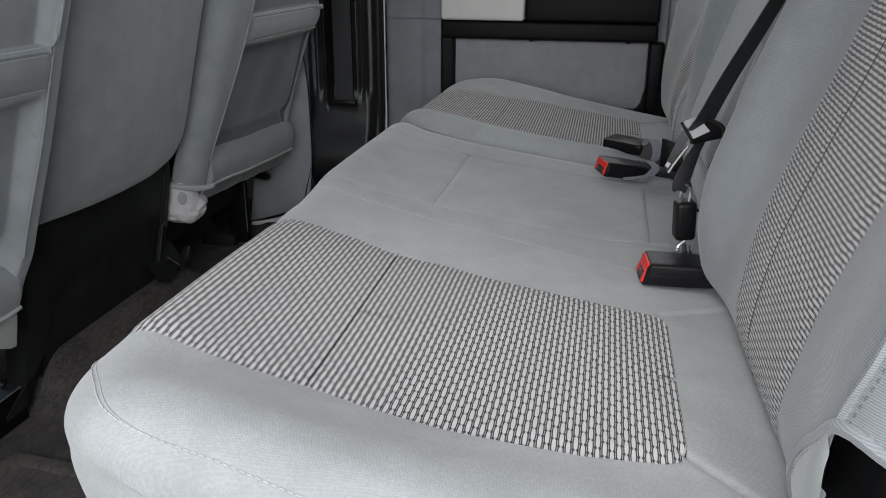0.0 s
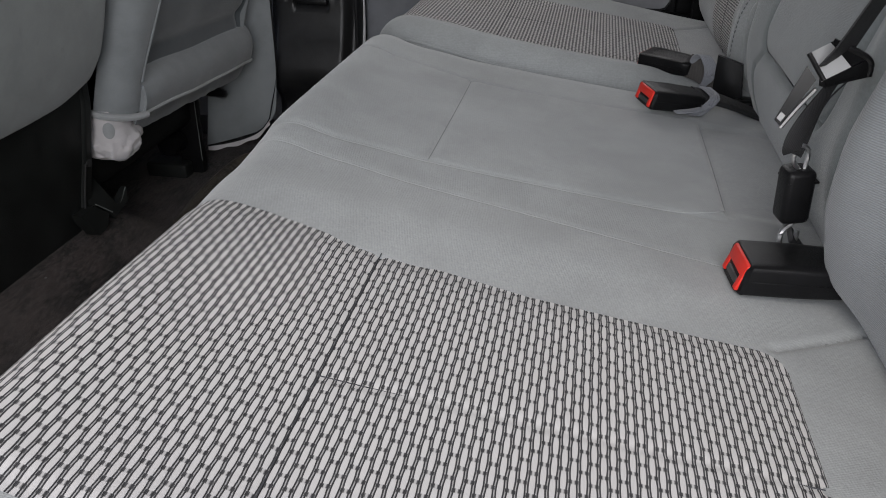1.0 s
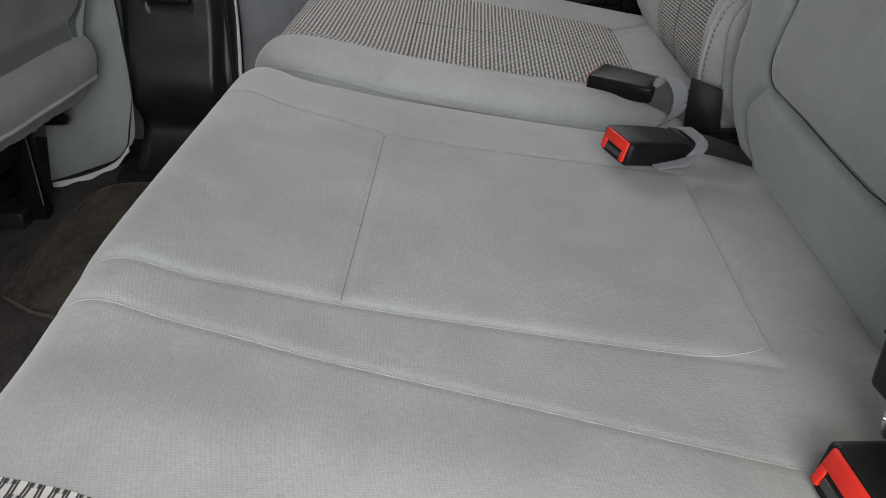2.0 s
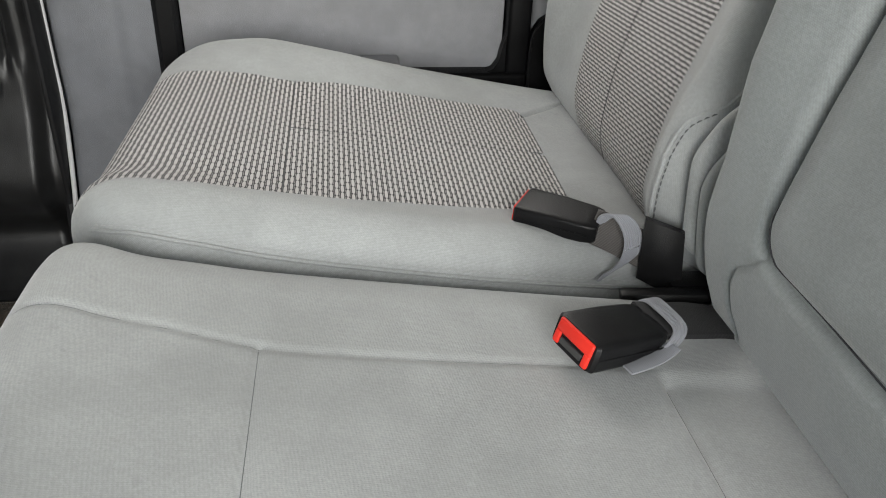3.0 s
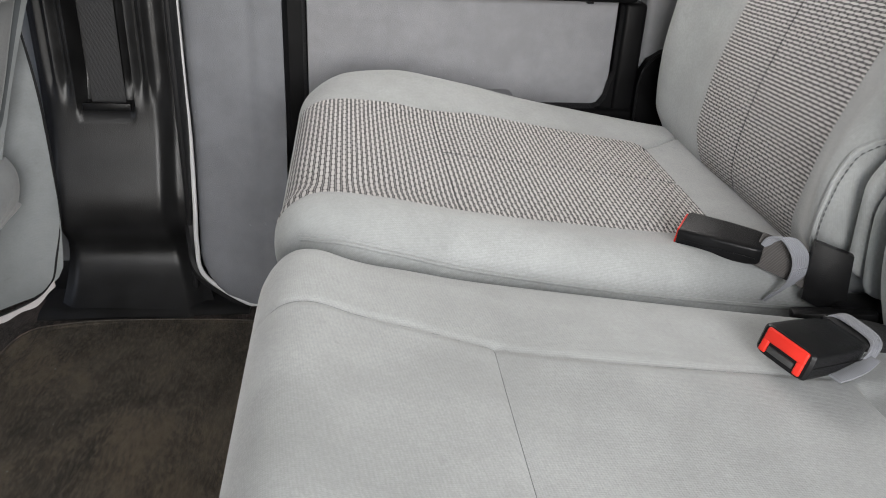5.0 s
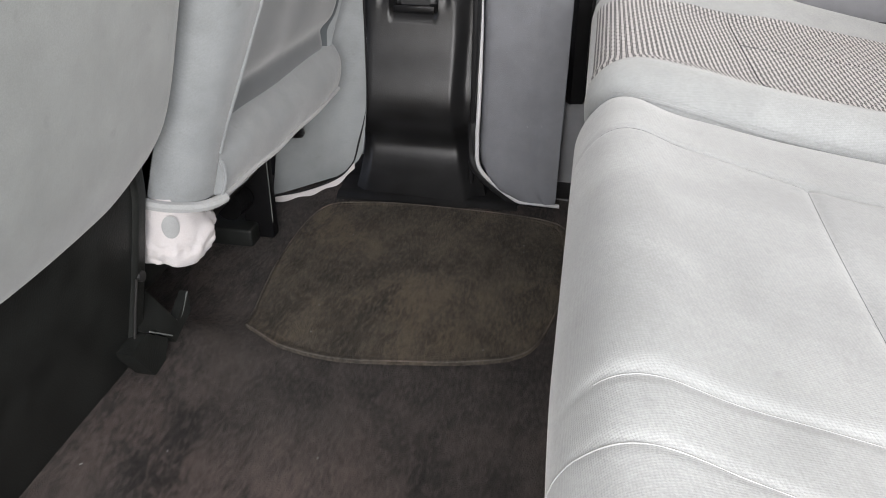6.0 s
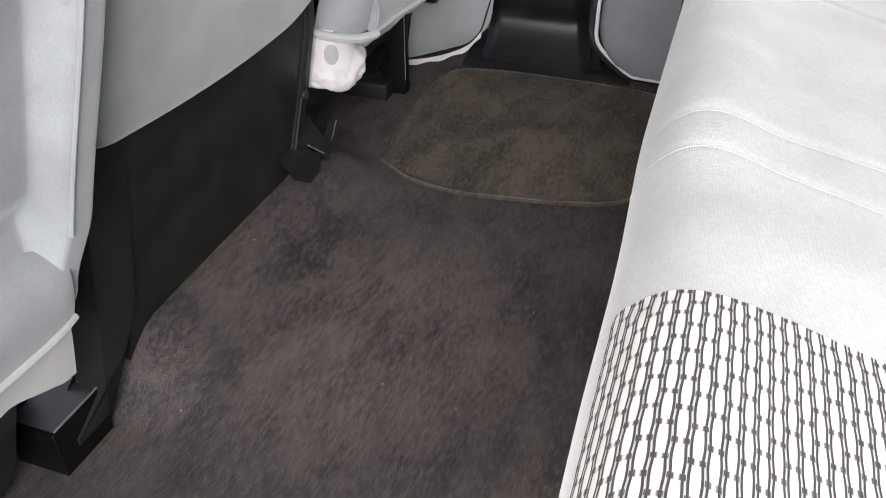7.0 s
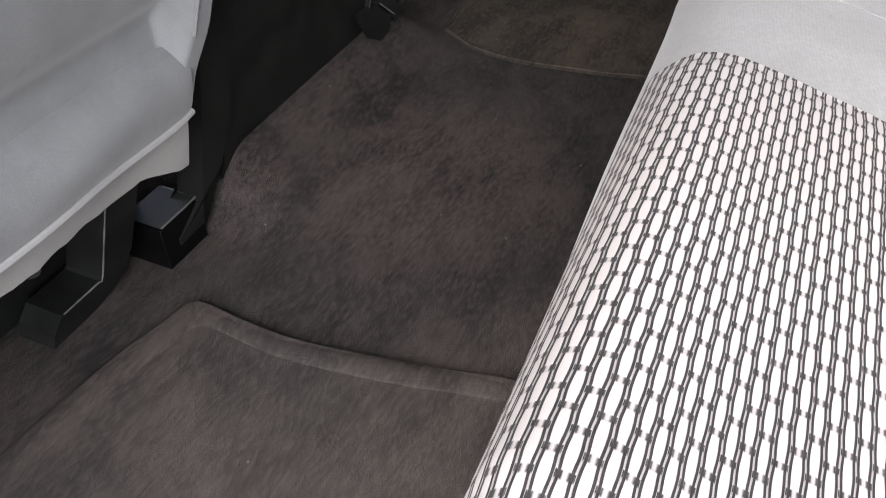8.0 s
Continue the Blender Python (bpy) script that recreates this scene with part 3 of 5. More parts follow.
X = col_l[:, None] + (-0.557 - col_l)[:, None] * uu
Y = col_y[:, None] + 0.012 * (1 - np.sqrt(np.clip(1 - (1 - np.clip(uu / 0.1, 0, 1)) ** 2, 0, 1)))[None] - 0.006 * np.sin(np.pi * uu)[None] - 0.004 * ramp(uu, 0.66, 0.74)[None] + 0.003 * bell(zz - 0.523, 0.0022)[:, None]
part("front_column", slab(np.stack([X, Y, np.repeat(zz[:, None], 22, 1)], -1), (0, 0.03, 0)), DOOR_COLUMN, door, "smooth blue-grey column with a rounded foot")
edge = np.stack([col_l - 0.004, col_y + 0.004, zz], 1)[::-1]
foot = np.array([(-0.60, 1.497, 0.014), (-0.55, 1.497, 0.012)])
part("edge_seal", tube(np.concatenate([edge[::3], foot]), 0.0035, 120, 8), SEAL_PALE, door, "thin pale edge bead")
part("weather_strip", tube(np.concatenate([edge[::3], foot]) + (-0.010, 0.012, -0.004), 0.008, 120, 8), RUBBER, door, "black rubber weather strip")

# pillar trim: a sheet whose depth follows x and z
px, pz = np.meshgrid(np.linspace(-0.905, -0.712, 60), np.linspace(0.0, 1.16, 130), indexing="ij")
xc = -0.812
depth = 1.560 - 0.040 * bell(pz - 0.165, 0.085)
depth = depth + 0.018 * bell(pz - 0.085, 0.03) - 0.078 * np.clip((0.075 - pz) / 0.075, 0, 1) ** 2.2
chan = ramp(pz, 0.300, 0.318) * (1 - ramp(abs(px - xc), 0.034, 0.040))
flute = ramp(pz, 0.31, 0.36) * 0.010 * (np.sin((px - xc) * 150) ** 2) * (1 - ramp(abs(px - xc), 0.065, 0.085))
depth = depth + 0.035 * chan + flute
depth = depth + 0.020 * ramp(abs(px - (-0.815)), 0.070, 0.096)
pillar = thing("pillar_trim", (-0.81, 1.56, 0.0), "charcoal moulded plastic pillar trim with a belt slot", "pillar trim", kind="structure")
px = px + (px - xc) * 0.22 * np.clip((0.12 - pz) / 0.12, 0, 1) ** 2 + 0.018 * np.clip((0.10 - pz) / 0.10, 0, 1) ** 2
part("cover", slab(np.stack([px, depth, pz], -1), (0, 0.02, 0)), PILLAR, pillar)
part("belt_slot", block(xc - 0.034, xc + 0.034, 1.560, 1.568, 0.306, 0.318, 0.002), BLACK_SMOOTH, pillar)
part("seal", block(-0.7115, -0.703, 1.535, 1.60, 0.02, 1.16, 0.004), RUBBER, pillar, "black rubber door seal")
part("sill_plate", slab(np.array([[(x, 1.478 + 0.012 * u + (1.56 - 1.478) * v, 0.002 + 0.007 * min(1.0, 6 * v)) for v in np.linspace(0, 1, 10)] for u, x in zip(np.linspace(0, 1, 24), np.linspace(-0.935, -0.62, 24))]), 0.008), PILLAR, pillar, "dark scuffed plastic sill plate")
belt2 = thing("front_seat_belt", (xc, 1.572, 0.62), "black webbing front seat belt running into the pillar slot", "seat belt")
part("webbing", ribbon([(xc, 1.578, 0.305), (xc, 1.576, 0.5), (xc - 0.003, 1.580, 0.8), (xc - 0.005, 1.585, 1.1)], (1, 0, 0), 0.048), STRAP, belt2)

# ---- rear bench ----
bench = thing("rear_bench", (-0.2, 0.46, 0.0), "wide grey cloth rear bench with barrel-weave inserts on a black base", "bench seat", "rear benches")
bench_far = thing("rear_bench", (-0.2, 1.24, 0.0), "narrow grey cloth rear bench place beside the far door", "bench seat", "rear benches")
part("base", block(-0.44, 0.06, 0.02, 0.93, 0.0, 0.185, 0.012), PANEL_BLACK, bench, "black steel and plastic box")
part("base", block(-0.44, 0.06, 1.02, 1.46, 0.0, 0.185, 0.012), PANEL_BLACK, bench_far, "black steel and plastic box")

SEAT_PROFILE = [(0.08, 0.215), (-0.20, 0.185), (-0.43, 0.17), (-0.478, 0.20), (-0.506, 0.27), (-0.524, 0.325), (-0.527, 0.352), (-0.516, 0.376), (-0.486, 0.388),
                (-0.43, 0.381), (-0.36, 0.367), (-0.25, 0.351), (-0.15, 0.338), (-0.075, 0.329), (0.0, 0.321), (0.06, 0.318), (0.10, 0.29)]
HUMP_X = [-0.56, -0.53, -0.50, -0.449, -0.395, -0.314, -0.243, -0.169, -0.05, 0.05]
HUMP_H = [0.0, 0.002, 0.009, 0.028, 0.041, 0.037, 0.027, 0.019, 0.010, 0.006]


_h = spline(list(zip(HUMP_X, HUMP_H)), 120)
HUMP_X, HUMP_H = _h[:, 0], _h[:, 1]


def groove(d, w=0.0035, deep=0.0045):
    return -deep * bell(d, w)


def outer_stitch(x):
    return 0.475 + 0.13 * (-x - 0.10)


def far_line(x):
    return 0.850 + 0.014 * ramp(-x, 0.33, 0.46)


def near_shape(x, z, y, s):
    top = ramp(s, 0.72, 0.80)
    h = 0.55 * np.interp(x, HUMP_X, HUMP_H) * bell(y - 0.018, 0.05) * top
    h = h + 0.004 * bell(y - 0.44, 0.04) * top + 0.006 * ramp(-x, 0.46, 0.52) * ramp(y, 0.42, 0.62)
    in_x, in_y = ramp(-x, 0.075, 0.085), ramp(y, 0.562, 0.585) * (1 - ramp(y, far_line(x), far_line(x) + 0.008))
    h = h + 0.0018 * in_x * top * (1 - ramp(y, 0.58, 0.84)) * ramp(y, 0.562, 0.580)
    # the crown stands fuller and the front face further back towards the open door
    crown = ramp(y, 0.02, 0.12) * (1 - 0.6 * ramp(y, 0.24, 0.46))
    h = h + 0.005 * ramp(y, 0.46, 0.60) * bell(x + 0.498, 0.034) * ramp(z, 0.366, 0.386)
    h = h - 0.004 * ramp(x, -0.086, -0.074) * ramp(y, 0.575, 0.60) * (1 - ramp(y, 0.83, 0.85)) * top
    h = h + 0.008 * crown * bell(x + 0.490, 0.030) * ramp(z, 0.374, 0.388)
    h = h - 0.011 * ramp(0.384 - z, 0.0, 0.030) * ramp(-x, 0.46, 0.50) * (1 - ramp(y, 0.04, 0.38))
    seams = groove(y - 0.566, 0.0032, 0.0015) * in_x + groove(y - far_line(x), 0.0035, 0.0018) * in_x
    seams = seams + groove(x + 0.080, 0.004, 0.0045) * ramp(y, 0.57, 0.59) * (1 - ramp(y, 0.83, 0.85))
    seams = seams + groove(x + 0.360, 0.004, 0.0022) * in_y
    seams = seams + groove(y - outer_stitch(x), 0.0032, 0.0013)
    back = ramp(x, -0.085, -0.075)
    seams = seams + back * (groove(y - (0.113 - 0.9 * (x + 0.074)), 0.004, 0.004) + groove(y - (0.368 + 0.58 * (x + 0.076)), 0.004, 0.004))
    h = h + seams * top
    h = h + 0.0025 * np.sin(11 * x + 2.0) * np.sin(9 * y + 1.0) * top
    return h - 0.007 * ramp(y, 0.915, 0.972) * top


def far_shape(x, z, y, s):
    top = ramp(s, 0.72, 0.80)
    h = 0.74 * np.interp(x, HUMP_X, HUMP_H) * bell(y - 1.445, 0.055) * top
    h = h + 0.012 * bell(y - 1.035, 0.035) * top
    back = ramp(x, -0.085, -0.075)
    h = h + top * back * (groove(y - (1.357 + 0.9 * (x + 0.074)), 0.004, 0.004) + groove(y - (1.102 - 0.58 * (x + 0.076)), 0.004, 0.004))
    return h + 0.0025 * np.sin(10 * x) * np.sin(8 * y) * top


def insert_quilt(pad, mid, lines_s):
    """Puffed fields of the insert between its cross seam and its lengthwise seam."""
    def extra(S, Y):
        e = groove(S - lines_s, 0.0030, 0.0012) + groove(Y - mid, 0.0030, 0.0009) * ramp(S, lines_s - 0.002, lines_s + 0.004)
        return e + 0.0006 * np.clip(1 - bell(S - lines_s, 0.04), 0, 1)
    return extra


def corner_bow(end, way):
    """The front corner at an end of the bench is rounded in plan."""
    def bow(x, y):
        a = np.clip((0.105 - way * (y - end)) / 0.105, 0, 1)
        return 0.096 * (1 - np.sqrt(np.clip(1 - 0.97 * a * a, 0, 1))) * ramp(-x, 0.20, 0.50)
    return bow


near_pad = Pad(SEAT_PROFILE, -0.035, 0.977, 0.036, near_shape, 420, corner_bow(-0.035, 1))
s_front, s_seam, s_rear = (near_pad.s_of(z=0.368, lo=0.60, hi=0.85), near_pad.s_of(x=-0.357, lo=0.7), near_pad.s_of(x=-0.074, lo=0.7))
x_of = lambda s: np.interp(s, near_pad.s, near_pad.p[:, 0])  # noqa: E731

geo, uv = near_pad.inset(s_front, s_rear, lambda s: np.interp(x_of(s), [-0.53, -0.45, -0.357, -0.25, -0.15, -0.074], [0.100, 0.098, 0.088, 0.076, 0.082, 0.098]),
                         lambda s: np.interp(x_of(s), [-0.53, -0.45, -0.357, -0.25, -0.074], [0.394, 0.393, 0.376, 0.362, 0.360]),
                         step=0.0022, lift=0.002, extra=insert_quilt(near_pad, 0.229, s_seam), c0=0.006)
cushion = part("cushion", near_pad.body(330), GREY, bench, "wide cushion with a rounded front and stitched ends")
part("patterned_insert", geo, WOVEN, cushion, "black, grey and white barrel-weave cloth insert", uv=uv)
for pts in ([(s_seam, y) for y in (0.092, 0.16, 0.23, 0.30, 0.374)], [(a, 0.229) for a in np.linspace(s_seam, s_rear - 0.003, 6)]):
    part("insert_seam", cord(near_pad, pts, 0.0004, 0.0009), THREAD_DARK, cushion, "dark quilting seam")
sx = lambda x, pad=near_pad: pad.s_of(x=x, lo=0.72)  # noqa: E731
rim = [near_pad.near(q) for q in ((-0.510, 0.075, 0.376), (-0.500, 0.045, 0.392), (-0.485, 0.022, 0.397), (-0.471, 0.007, 0.396), (-0.455, -0.007, 0.393), (-0.435, -0.016, 0.387), (-0.413, -0.021, 0.382), (-0.379, -0.0235, 0.373), (-0.347, -0.0245, 0.365), (-0.30, -0.026, 0.355), (-0.2, -0.0275, 0.34), (-0.1, -0.028, 0.325))]
part("edge_stitching", stitches(near_pad, rim, 0.0055, 0.004, 0.0006), THREAD, cushion, "pale row of stitches round the rounded end")
part("edge_seam", cord(near_pad, [(a + 0.004, y) for a, y in rim], 0.0007, -0.0002), GREY, cushion)
part("middle_stitching", cord(near_pad, [(sx(x), outer_stitch(x)) for x in (-0.535, -0.45, -0.35, -0.25, -0.15, -0.06)], 0.0006, -0.0001), PIPING, cushion, "paler stitched seam beside the middle place")
for pts in ([(sx(x), float(far_line(x))) for x in (-0.51, -0.46, -0.41, -0.36, -0.25, -0.16, -0.09)],
            [(sx(-0.360), y) for y in (0.57, 0.66, 0.76, 0.85)], [(sx(-0.080), y) for y in (0.602, 0.70, 0.83)]):
    part("panel_seam", cord(near_pad, pts, 0.0006, -0.0004), THREAD_MID, cushion)
part("panel_seam", cord(near_pad, [(sx(x), y) for x, y in ((-0.51, 0.566), (-0.46, 0.566), (-0.36, 0.566), (-0.28, 0.566), (-0.2, 0.566), (-0.135, 0.567), (-0.105, 0.572), (-0.088, 0.583), (-0.081, 0.602))], 0.0006, -0.0001), PIPING, cushion, "paler stitched seam")

far_bow = corner_bow(1.505, -1)
far_pad = Pad(SEAT_PROFILE, 0.983, 1.505, 0.050, far_shape, 380, lambda x, y: far_bow(x, y) + 0.030 * (1 - np.sqrt(np.clip(1 - np.clip((1.043 - y) / 0.060, 0, 0.99) ** 2, 0, 1))) * ramp(-x, 0.30, 0.50))
geo, uv = far_pad.inset(s_front, s_rear, lambda s: np.interp(x_of(s), [-0.53, -0.45, -0.357, -0.25, -0.074], [1.036, 1.046, 1.066, 1.082, 1.100]),
                        lambda s: 1.372 + 0.012 * bell(x_of(s) + 0.3, 0.12) - 0.01 * ramp(-x_of(s), 0.44, 0.53),
                        step=0.0022, lift=0.002, extra=insert_quilt(far_pad, 1.238, s_seam), c0=0.006)
fcushion = part("cushion", far_pad.body(170), GREY, bench_far, "narrow cushion with a rounded front")
part("patterned_insert", geo, WOVEN, fcushion, "black, grey and white barrel-weave cloth insert", uv=uv)
for pts in ([(s_seam, y) for y in (1.068, 1.15, 1.23, 1.30, 1.376)], [(a, 1.238) for a in np.linspace(s_seam, s_rear - 0.003, 6)]):
    part("insert_seam", cord(far_pad, pts, 0.0005, 0.0010), THREAD_MID, fcushion, "dark quilting seam")
welt = [far_pad.near(q) for q in ((-0.497, 1.003, 0.369), (-0.480, 0.996, 0.366), (-0.453, 0.993, 0.361), (-0.408, 0.992, 0.352), (-0.344, 0.992, 0.340), (-0.247, 0.992, 0.329), (-0.172, 0.992, 0.325), (-0.08, 0.992, 0.323), (-0.02, 0.992, 0.322))]
part("edge_welt", cord(far_pad, welt, 0.0022, 0.0004, 220), GREY, fcushion, "piped lower edge seam")
part("edge_stitching", stitches(far_pad, [(a + 0.0, y + 0.0035) for a, y in welt], 0.0065, 0.0042, 0.0006, 0.0004), PIPING, fcushion, "row of stitches above the edge seam")

BACK_PROFILE = [(0.26, 0.34), (0.12, 0.285), (0.04, 0.285), (0.004, 0.312), (-0.010, 0.345), (-0.011, 0.38), (-0.002, 0.44), (0.014, 0.495), (0.032, 0.55), (0.058, 0.63), (0.10, 0.75),
                (0.155, 0.90), (0.185, 0.955), (0.23, 0.965), (0.27, 0.93), (0.28, 0.80)]


def pat_zone(z):
    return ramp(z, 0.31, 0.36) * (1 - ramp(z, 0.90, 0.95))


def near_back_shape(x, z, y, s):
    lift = np.interp(z, [0.30, 0.34, 0.40, 0.45, 0.55, 0.63, 0.9], [0.0, 0.016, 0.036, 0.044, 0.048, 0.046, 0.03])
    h = lift * (bell(y - 0.435, 0.05) + 0.30 * bell(y - 0.01, 0.06)) * pat_zone(z)
    return h + 0.002 * np.sin(14 * z) * np.sin(12 * y)


def off_line(y, z, pts):
    """Distance from a broken line in y and z."""
    best = np.full(np.broadcast(y, z).shape, 9.0)
    for (a, b), (c, d) in zip(pts, pts[1:]):
        t = np.clip(((y - a) * (c - a) + (z - b) * (d - b)) / ((c - a) ** 2 + (d - b) ** 2), 0, 1)
        best = np.minimum(best, np.hypot(y - a - t * (c - a), z - b - t * (d - b)))
    return best


def centre_back_shape(x, z, y, s):
    lift = np.interp(z, [0.30, 0.36, 0.45, 0.52, 0.59, 0.64, 0.9], [0.0, 0.002, 0.010, 0.030, 0.040, 0.036, 0.03])
    h = lift * bell(y - 0.925, 0.05) * pat_zone(z) + 0.6 * lift * bell(y - 0.51, 0.04) * pat_zone(z)
    # a sunken seam round a panel with rounded corners
    dx, dz, rc = abs(y - 0.7205) - 0.1465, abs(z - 0.655) - 0.243, 0.035
    inside = rc - np.hypot(np.maximum(dx + rc, 0), np.maximum(dz + rc, 0)) - np.minimum(np.maximum(dx + rc, dz + rc), 0)
    h = h - 0.010 * bell(inside, 0.005) + 0.008 * ramp(inside, 0.0, 0.03)
    h = h - 0.0035 * bell(off_line(y, z, [(0.853, 0.418), (0.864, 0.406), (0.884, 0.392), (0.892, 0.376), (0.890, 0.352), (0.884, 0.33)]), 0.003) * (s < 0.75)
    return h + 0.014 * ramp(z, 0.33, 0.42) + 0.0015 * np.sin(13 * z) * np.sin(10 * y)


def far_back_shape(x, z, y, s):
    lift = np.interp(z, [0.30, 0.37, 0.485, 0.556, 0.65, 0.9], [0.0, 0.012, 0.036, 0.052, 0.055, 0.035])
    inn = np.interp(z, [0.30, 0.36, 0.42, 0.49, 0.56, 0.9], [0.0, 0.018, 0.026, 0.018, 0.016, 0.015])
    h = (lift * bell(y - 1.455, 0.05) + inn * bell(y - 1.025, 0.04)) * pat_zone(z)
    return h + 0.002 * np.sin(14 * z) * np.sin(12 * y)


nb = Pad(BACK_PROFILE, -0.035, 0.478, 0.045, near_back_shape, 300)
cb = Pad(BACK_PROFILE, 0.490, 0.952, 0.030, centre_back_shape, 360)
fb = Pad(BACK_PROFILE, 0.992, 1.505, 0.040, far_back_shape, 300)
s_lo, s_hi = nb.s_of(z=0.322, lo=0.2, hi=0.5), nb.s_of(z=0.90, lo=0.6, hi=1.0)
s_hi = nb.s[np.argmin(np.where(nb.p[:, 0] < 0.16, abs(nb.p[:, 1] - 0.90), 9))]
s_lo = nb.s[np.argmin(np.where(nb.p[:, 0] < 0.02, abs(nb.p[:, 1] - 0.322), 9))]


def level(geo, skew):
    """Cloth laid with its rows level across the backrest, but for a slight skew."""
    return np.stack([geo[0][:, 1] * 1.1, (geo[0][:, 2] + skew * geo[0][:, 1]) * 1.28], 1)


def back_seam(mid):
    return lambda S, Y: groove(Y - mid, 0.003, 0.0012) + 0.0006


geo, uv = nb.inset(s_lo, s_hi, lambda s: np.interp(s - s_lo, [0, 0.10, 0.25, 0.6], [0.148, 0.125, 0.107, 0.108]), lambda s: np.interp(s - s_lo, [0, 0.05, 0.2, 0.6], [0.340, 0.330, 0.342, 0.336]), lift=0.002, extra=back_seam(0.262))


def split_faces(geo, inside):
    """Part the faces of a mesh by a test on their middles: those that fail it, and those that pass."""
    v, f = np.asarray(geo[0]), geo[1]
    hit = [bool(inside(*v[list(q)].mean(0))) for q in f]
    return (v, [q for q, h in zip(f, hit) if not h]), (v, [q for q, h in zip(f, hit) if h])


def tidy(geo):
    """Drop the vertices that no face uses."""
    v, f = geo
    used = sorted({i for q in f for i in q})
    at = {i: k for k, i in enumerate(used)}
    return np.asarray(v)[used], [tuple(at[i] for i in q) for q in f]


OPENING_Z, OPENING_Y = [0.30, 0.391, 0.412, 0.421, 0.430], [-0.014, -0.004, -0.001, -0.001, -0.003]
cover, _hole = split_faces(nb.body(240), lambda x, y, z: 0.300 < z < 0.4305 and x < 0.06 and y < np.interp(z, OPENING_Z, OPENING_Y) + 0.002)
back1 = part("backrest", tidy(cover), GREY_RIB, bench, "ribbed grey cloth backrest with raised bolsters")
part("patterned_insert", geo, WOVEN, back1, "black, grey and white barrel-weave cloth insert", uv=level(geo, -0.05))
part("insert_seam", tube([nb.at(a, 0.262, 0.0014) for a in np.linspace(s_lo + 0.004, s_hi - 0.01, 30)], 0.0004, 120, 5), THREAD_DARK, back1, "dark quilting seam")
nf = lambda z, y: (nb.foot(z, y, s_lo - 0.08, s_hi), y)  # noqa: E731
# Black filler block added behind the opening for its dark inside.
part("dark_opening_fill", block(0.006, 0.05, -0.028, 0.070, 0.295, 0.425, 0.006), BLACK_SMOOTH, back1, "black block added to keep the inside of the opening dark")
rows = []
for z, y in spline([(0.431, 0.004), (0.414, 0.0205), (0.3925, 0.0445), (0.3716, 0.0635), (0.352, 0.071), (0.33, 0.074)], 24):
    inner = float(np.interp(z - 0.012, OPENING_Z, OPENING_Y))
    rows.append([nb.at(nb.foot(z - 0.012 * b, y + (inner - y) * b, s_lo - 0.08, s_hi), y + (inner - y) * b, 0.0016 + 0.0012 * math.sin(math.pi * b)) for b in np.linspace(0, 1, 9)])
part("opening_lining", slab(np.array(rows), 0.003), GREY_SMOOTH, back1, "smooth turned-in cloth beside the opening")
part("recess_binding", join(cord(nb, [nf(0.433, 0.003), nf(0.414, 0.0205), nf(0.3925, 0.0445), nf(0.3716, 0.0635), nf(0.352, 0.071), nf(0.33, 0.074)], 0.0040, 0.001), cord(nb, [nf(0.433, 0.003), nf(0.4365, -0.005), nf(0.4362, -0.0137), nf(0.434, -0.0233), nf(0.428, -0.032)], 0.0046, 0.001)), GREY_RIB, back1, "thick bound edge round the opening")
part("binding_stitching", stitches(nb, [nf(0.424, 0.004), nf(0.407, 0.0195), nf(0.386, 0.0425), nf(0.367, 0.0585), nf(0.350, 0.065)], 0.006, 0.003, 0.0005, 0.0020), THREAD_MID, back1)
corner = [nf(0.433, 0.002), nf(0.455, -0.001), nf(0.4834, -0.002), nf(0.56, 0.003), nf(0.70, 0.0), nf(0.86, 0.0)]
part("edge_piping", cord(nb, corner, 0.0028, 0.0004), GREY_RIB, back1, "piped corner seam")
part("side_stitching", stitches(nb, [(a, y - 0.006) for a, y in corner], 0.006, 0.003, 0.0006, 0.0004), THREAD_MID, back1)
# Small steel stub added to give a glint in the opening.
part("hinge_glint", tube([(-0.004, -0.018, 0.392), (-0.013, -0.022, 0.394)], 0.006, 4, 12), STEEL_DARK, back1)

part("hinge_bracket", tube([(0.004, -0.010, 0.345), (-0.006, -0.020, 0.362), (-0.004, -0.030, 0.378)], [0.003, 0.005, 0.003], 20, 8), STEEL, back1, "worn steel hinge edge")
part("hinge_spring", tube([(0.0, -0.030 + 0.004 * math.cos(k), 0.350 + 0.0022 * k + 0.004 * math.sin(k)) for k in np.linspace(0, 18, 40)], 0.0009, 160, 5), STEEL_DARK, back1)

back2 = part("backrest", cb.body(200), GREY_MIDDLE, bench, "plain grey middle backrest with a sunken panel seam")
ang = np.linspace(0, 2 * math.pi, 73)[:-1]
ring = [(0.7205 + 0.1465 * math.copysign(abs(math.cos(a)) ** 0.32, math.cos(a)), 0.655 + 0.243 * math.copysign(abs(math.sin(a)) ** 0.24, math.sin(a))) for a in ang]
part("panel_seam", tube([cb.at(cb.foot(z, y, s_lo, s_hi + 0.03), y, 0.0006) for y, z in ring if z > 0.36], 0.0008, 160, 5), THREAD_DARK, back2, "dark stitched seam")
geo, uv = fb.inset(s_lo, s_hi, lambda s: np.interp(s - s_lo, [0, 0.10, 0.25, 0.6], [1.095, 1.080, 1.075, 1.09]), lambda s: np.interp(s - s_lo, [0, 0.05, 0.2, 0.6], [1.330, 1.345, 1.352, 1.345]), lift=0.002, extra=back_seam(1.235))
back3 = part("backrest", fb.body(170), GREY, bench_far, "grey cloth backrest with raised bolsters")
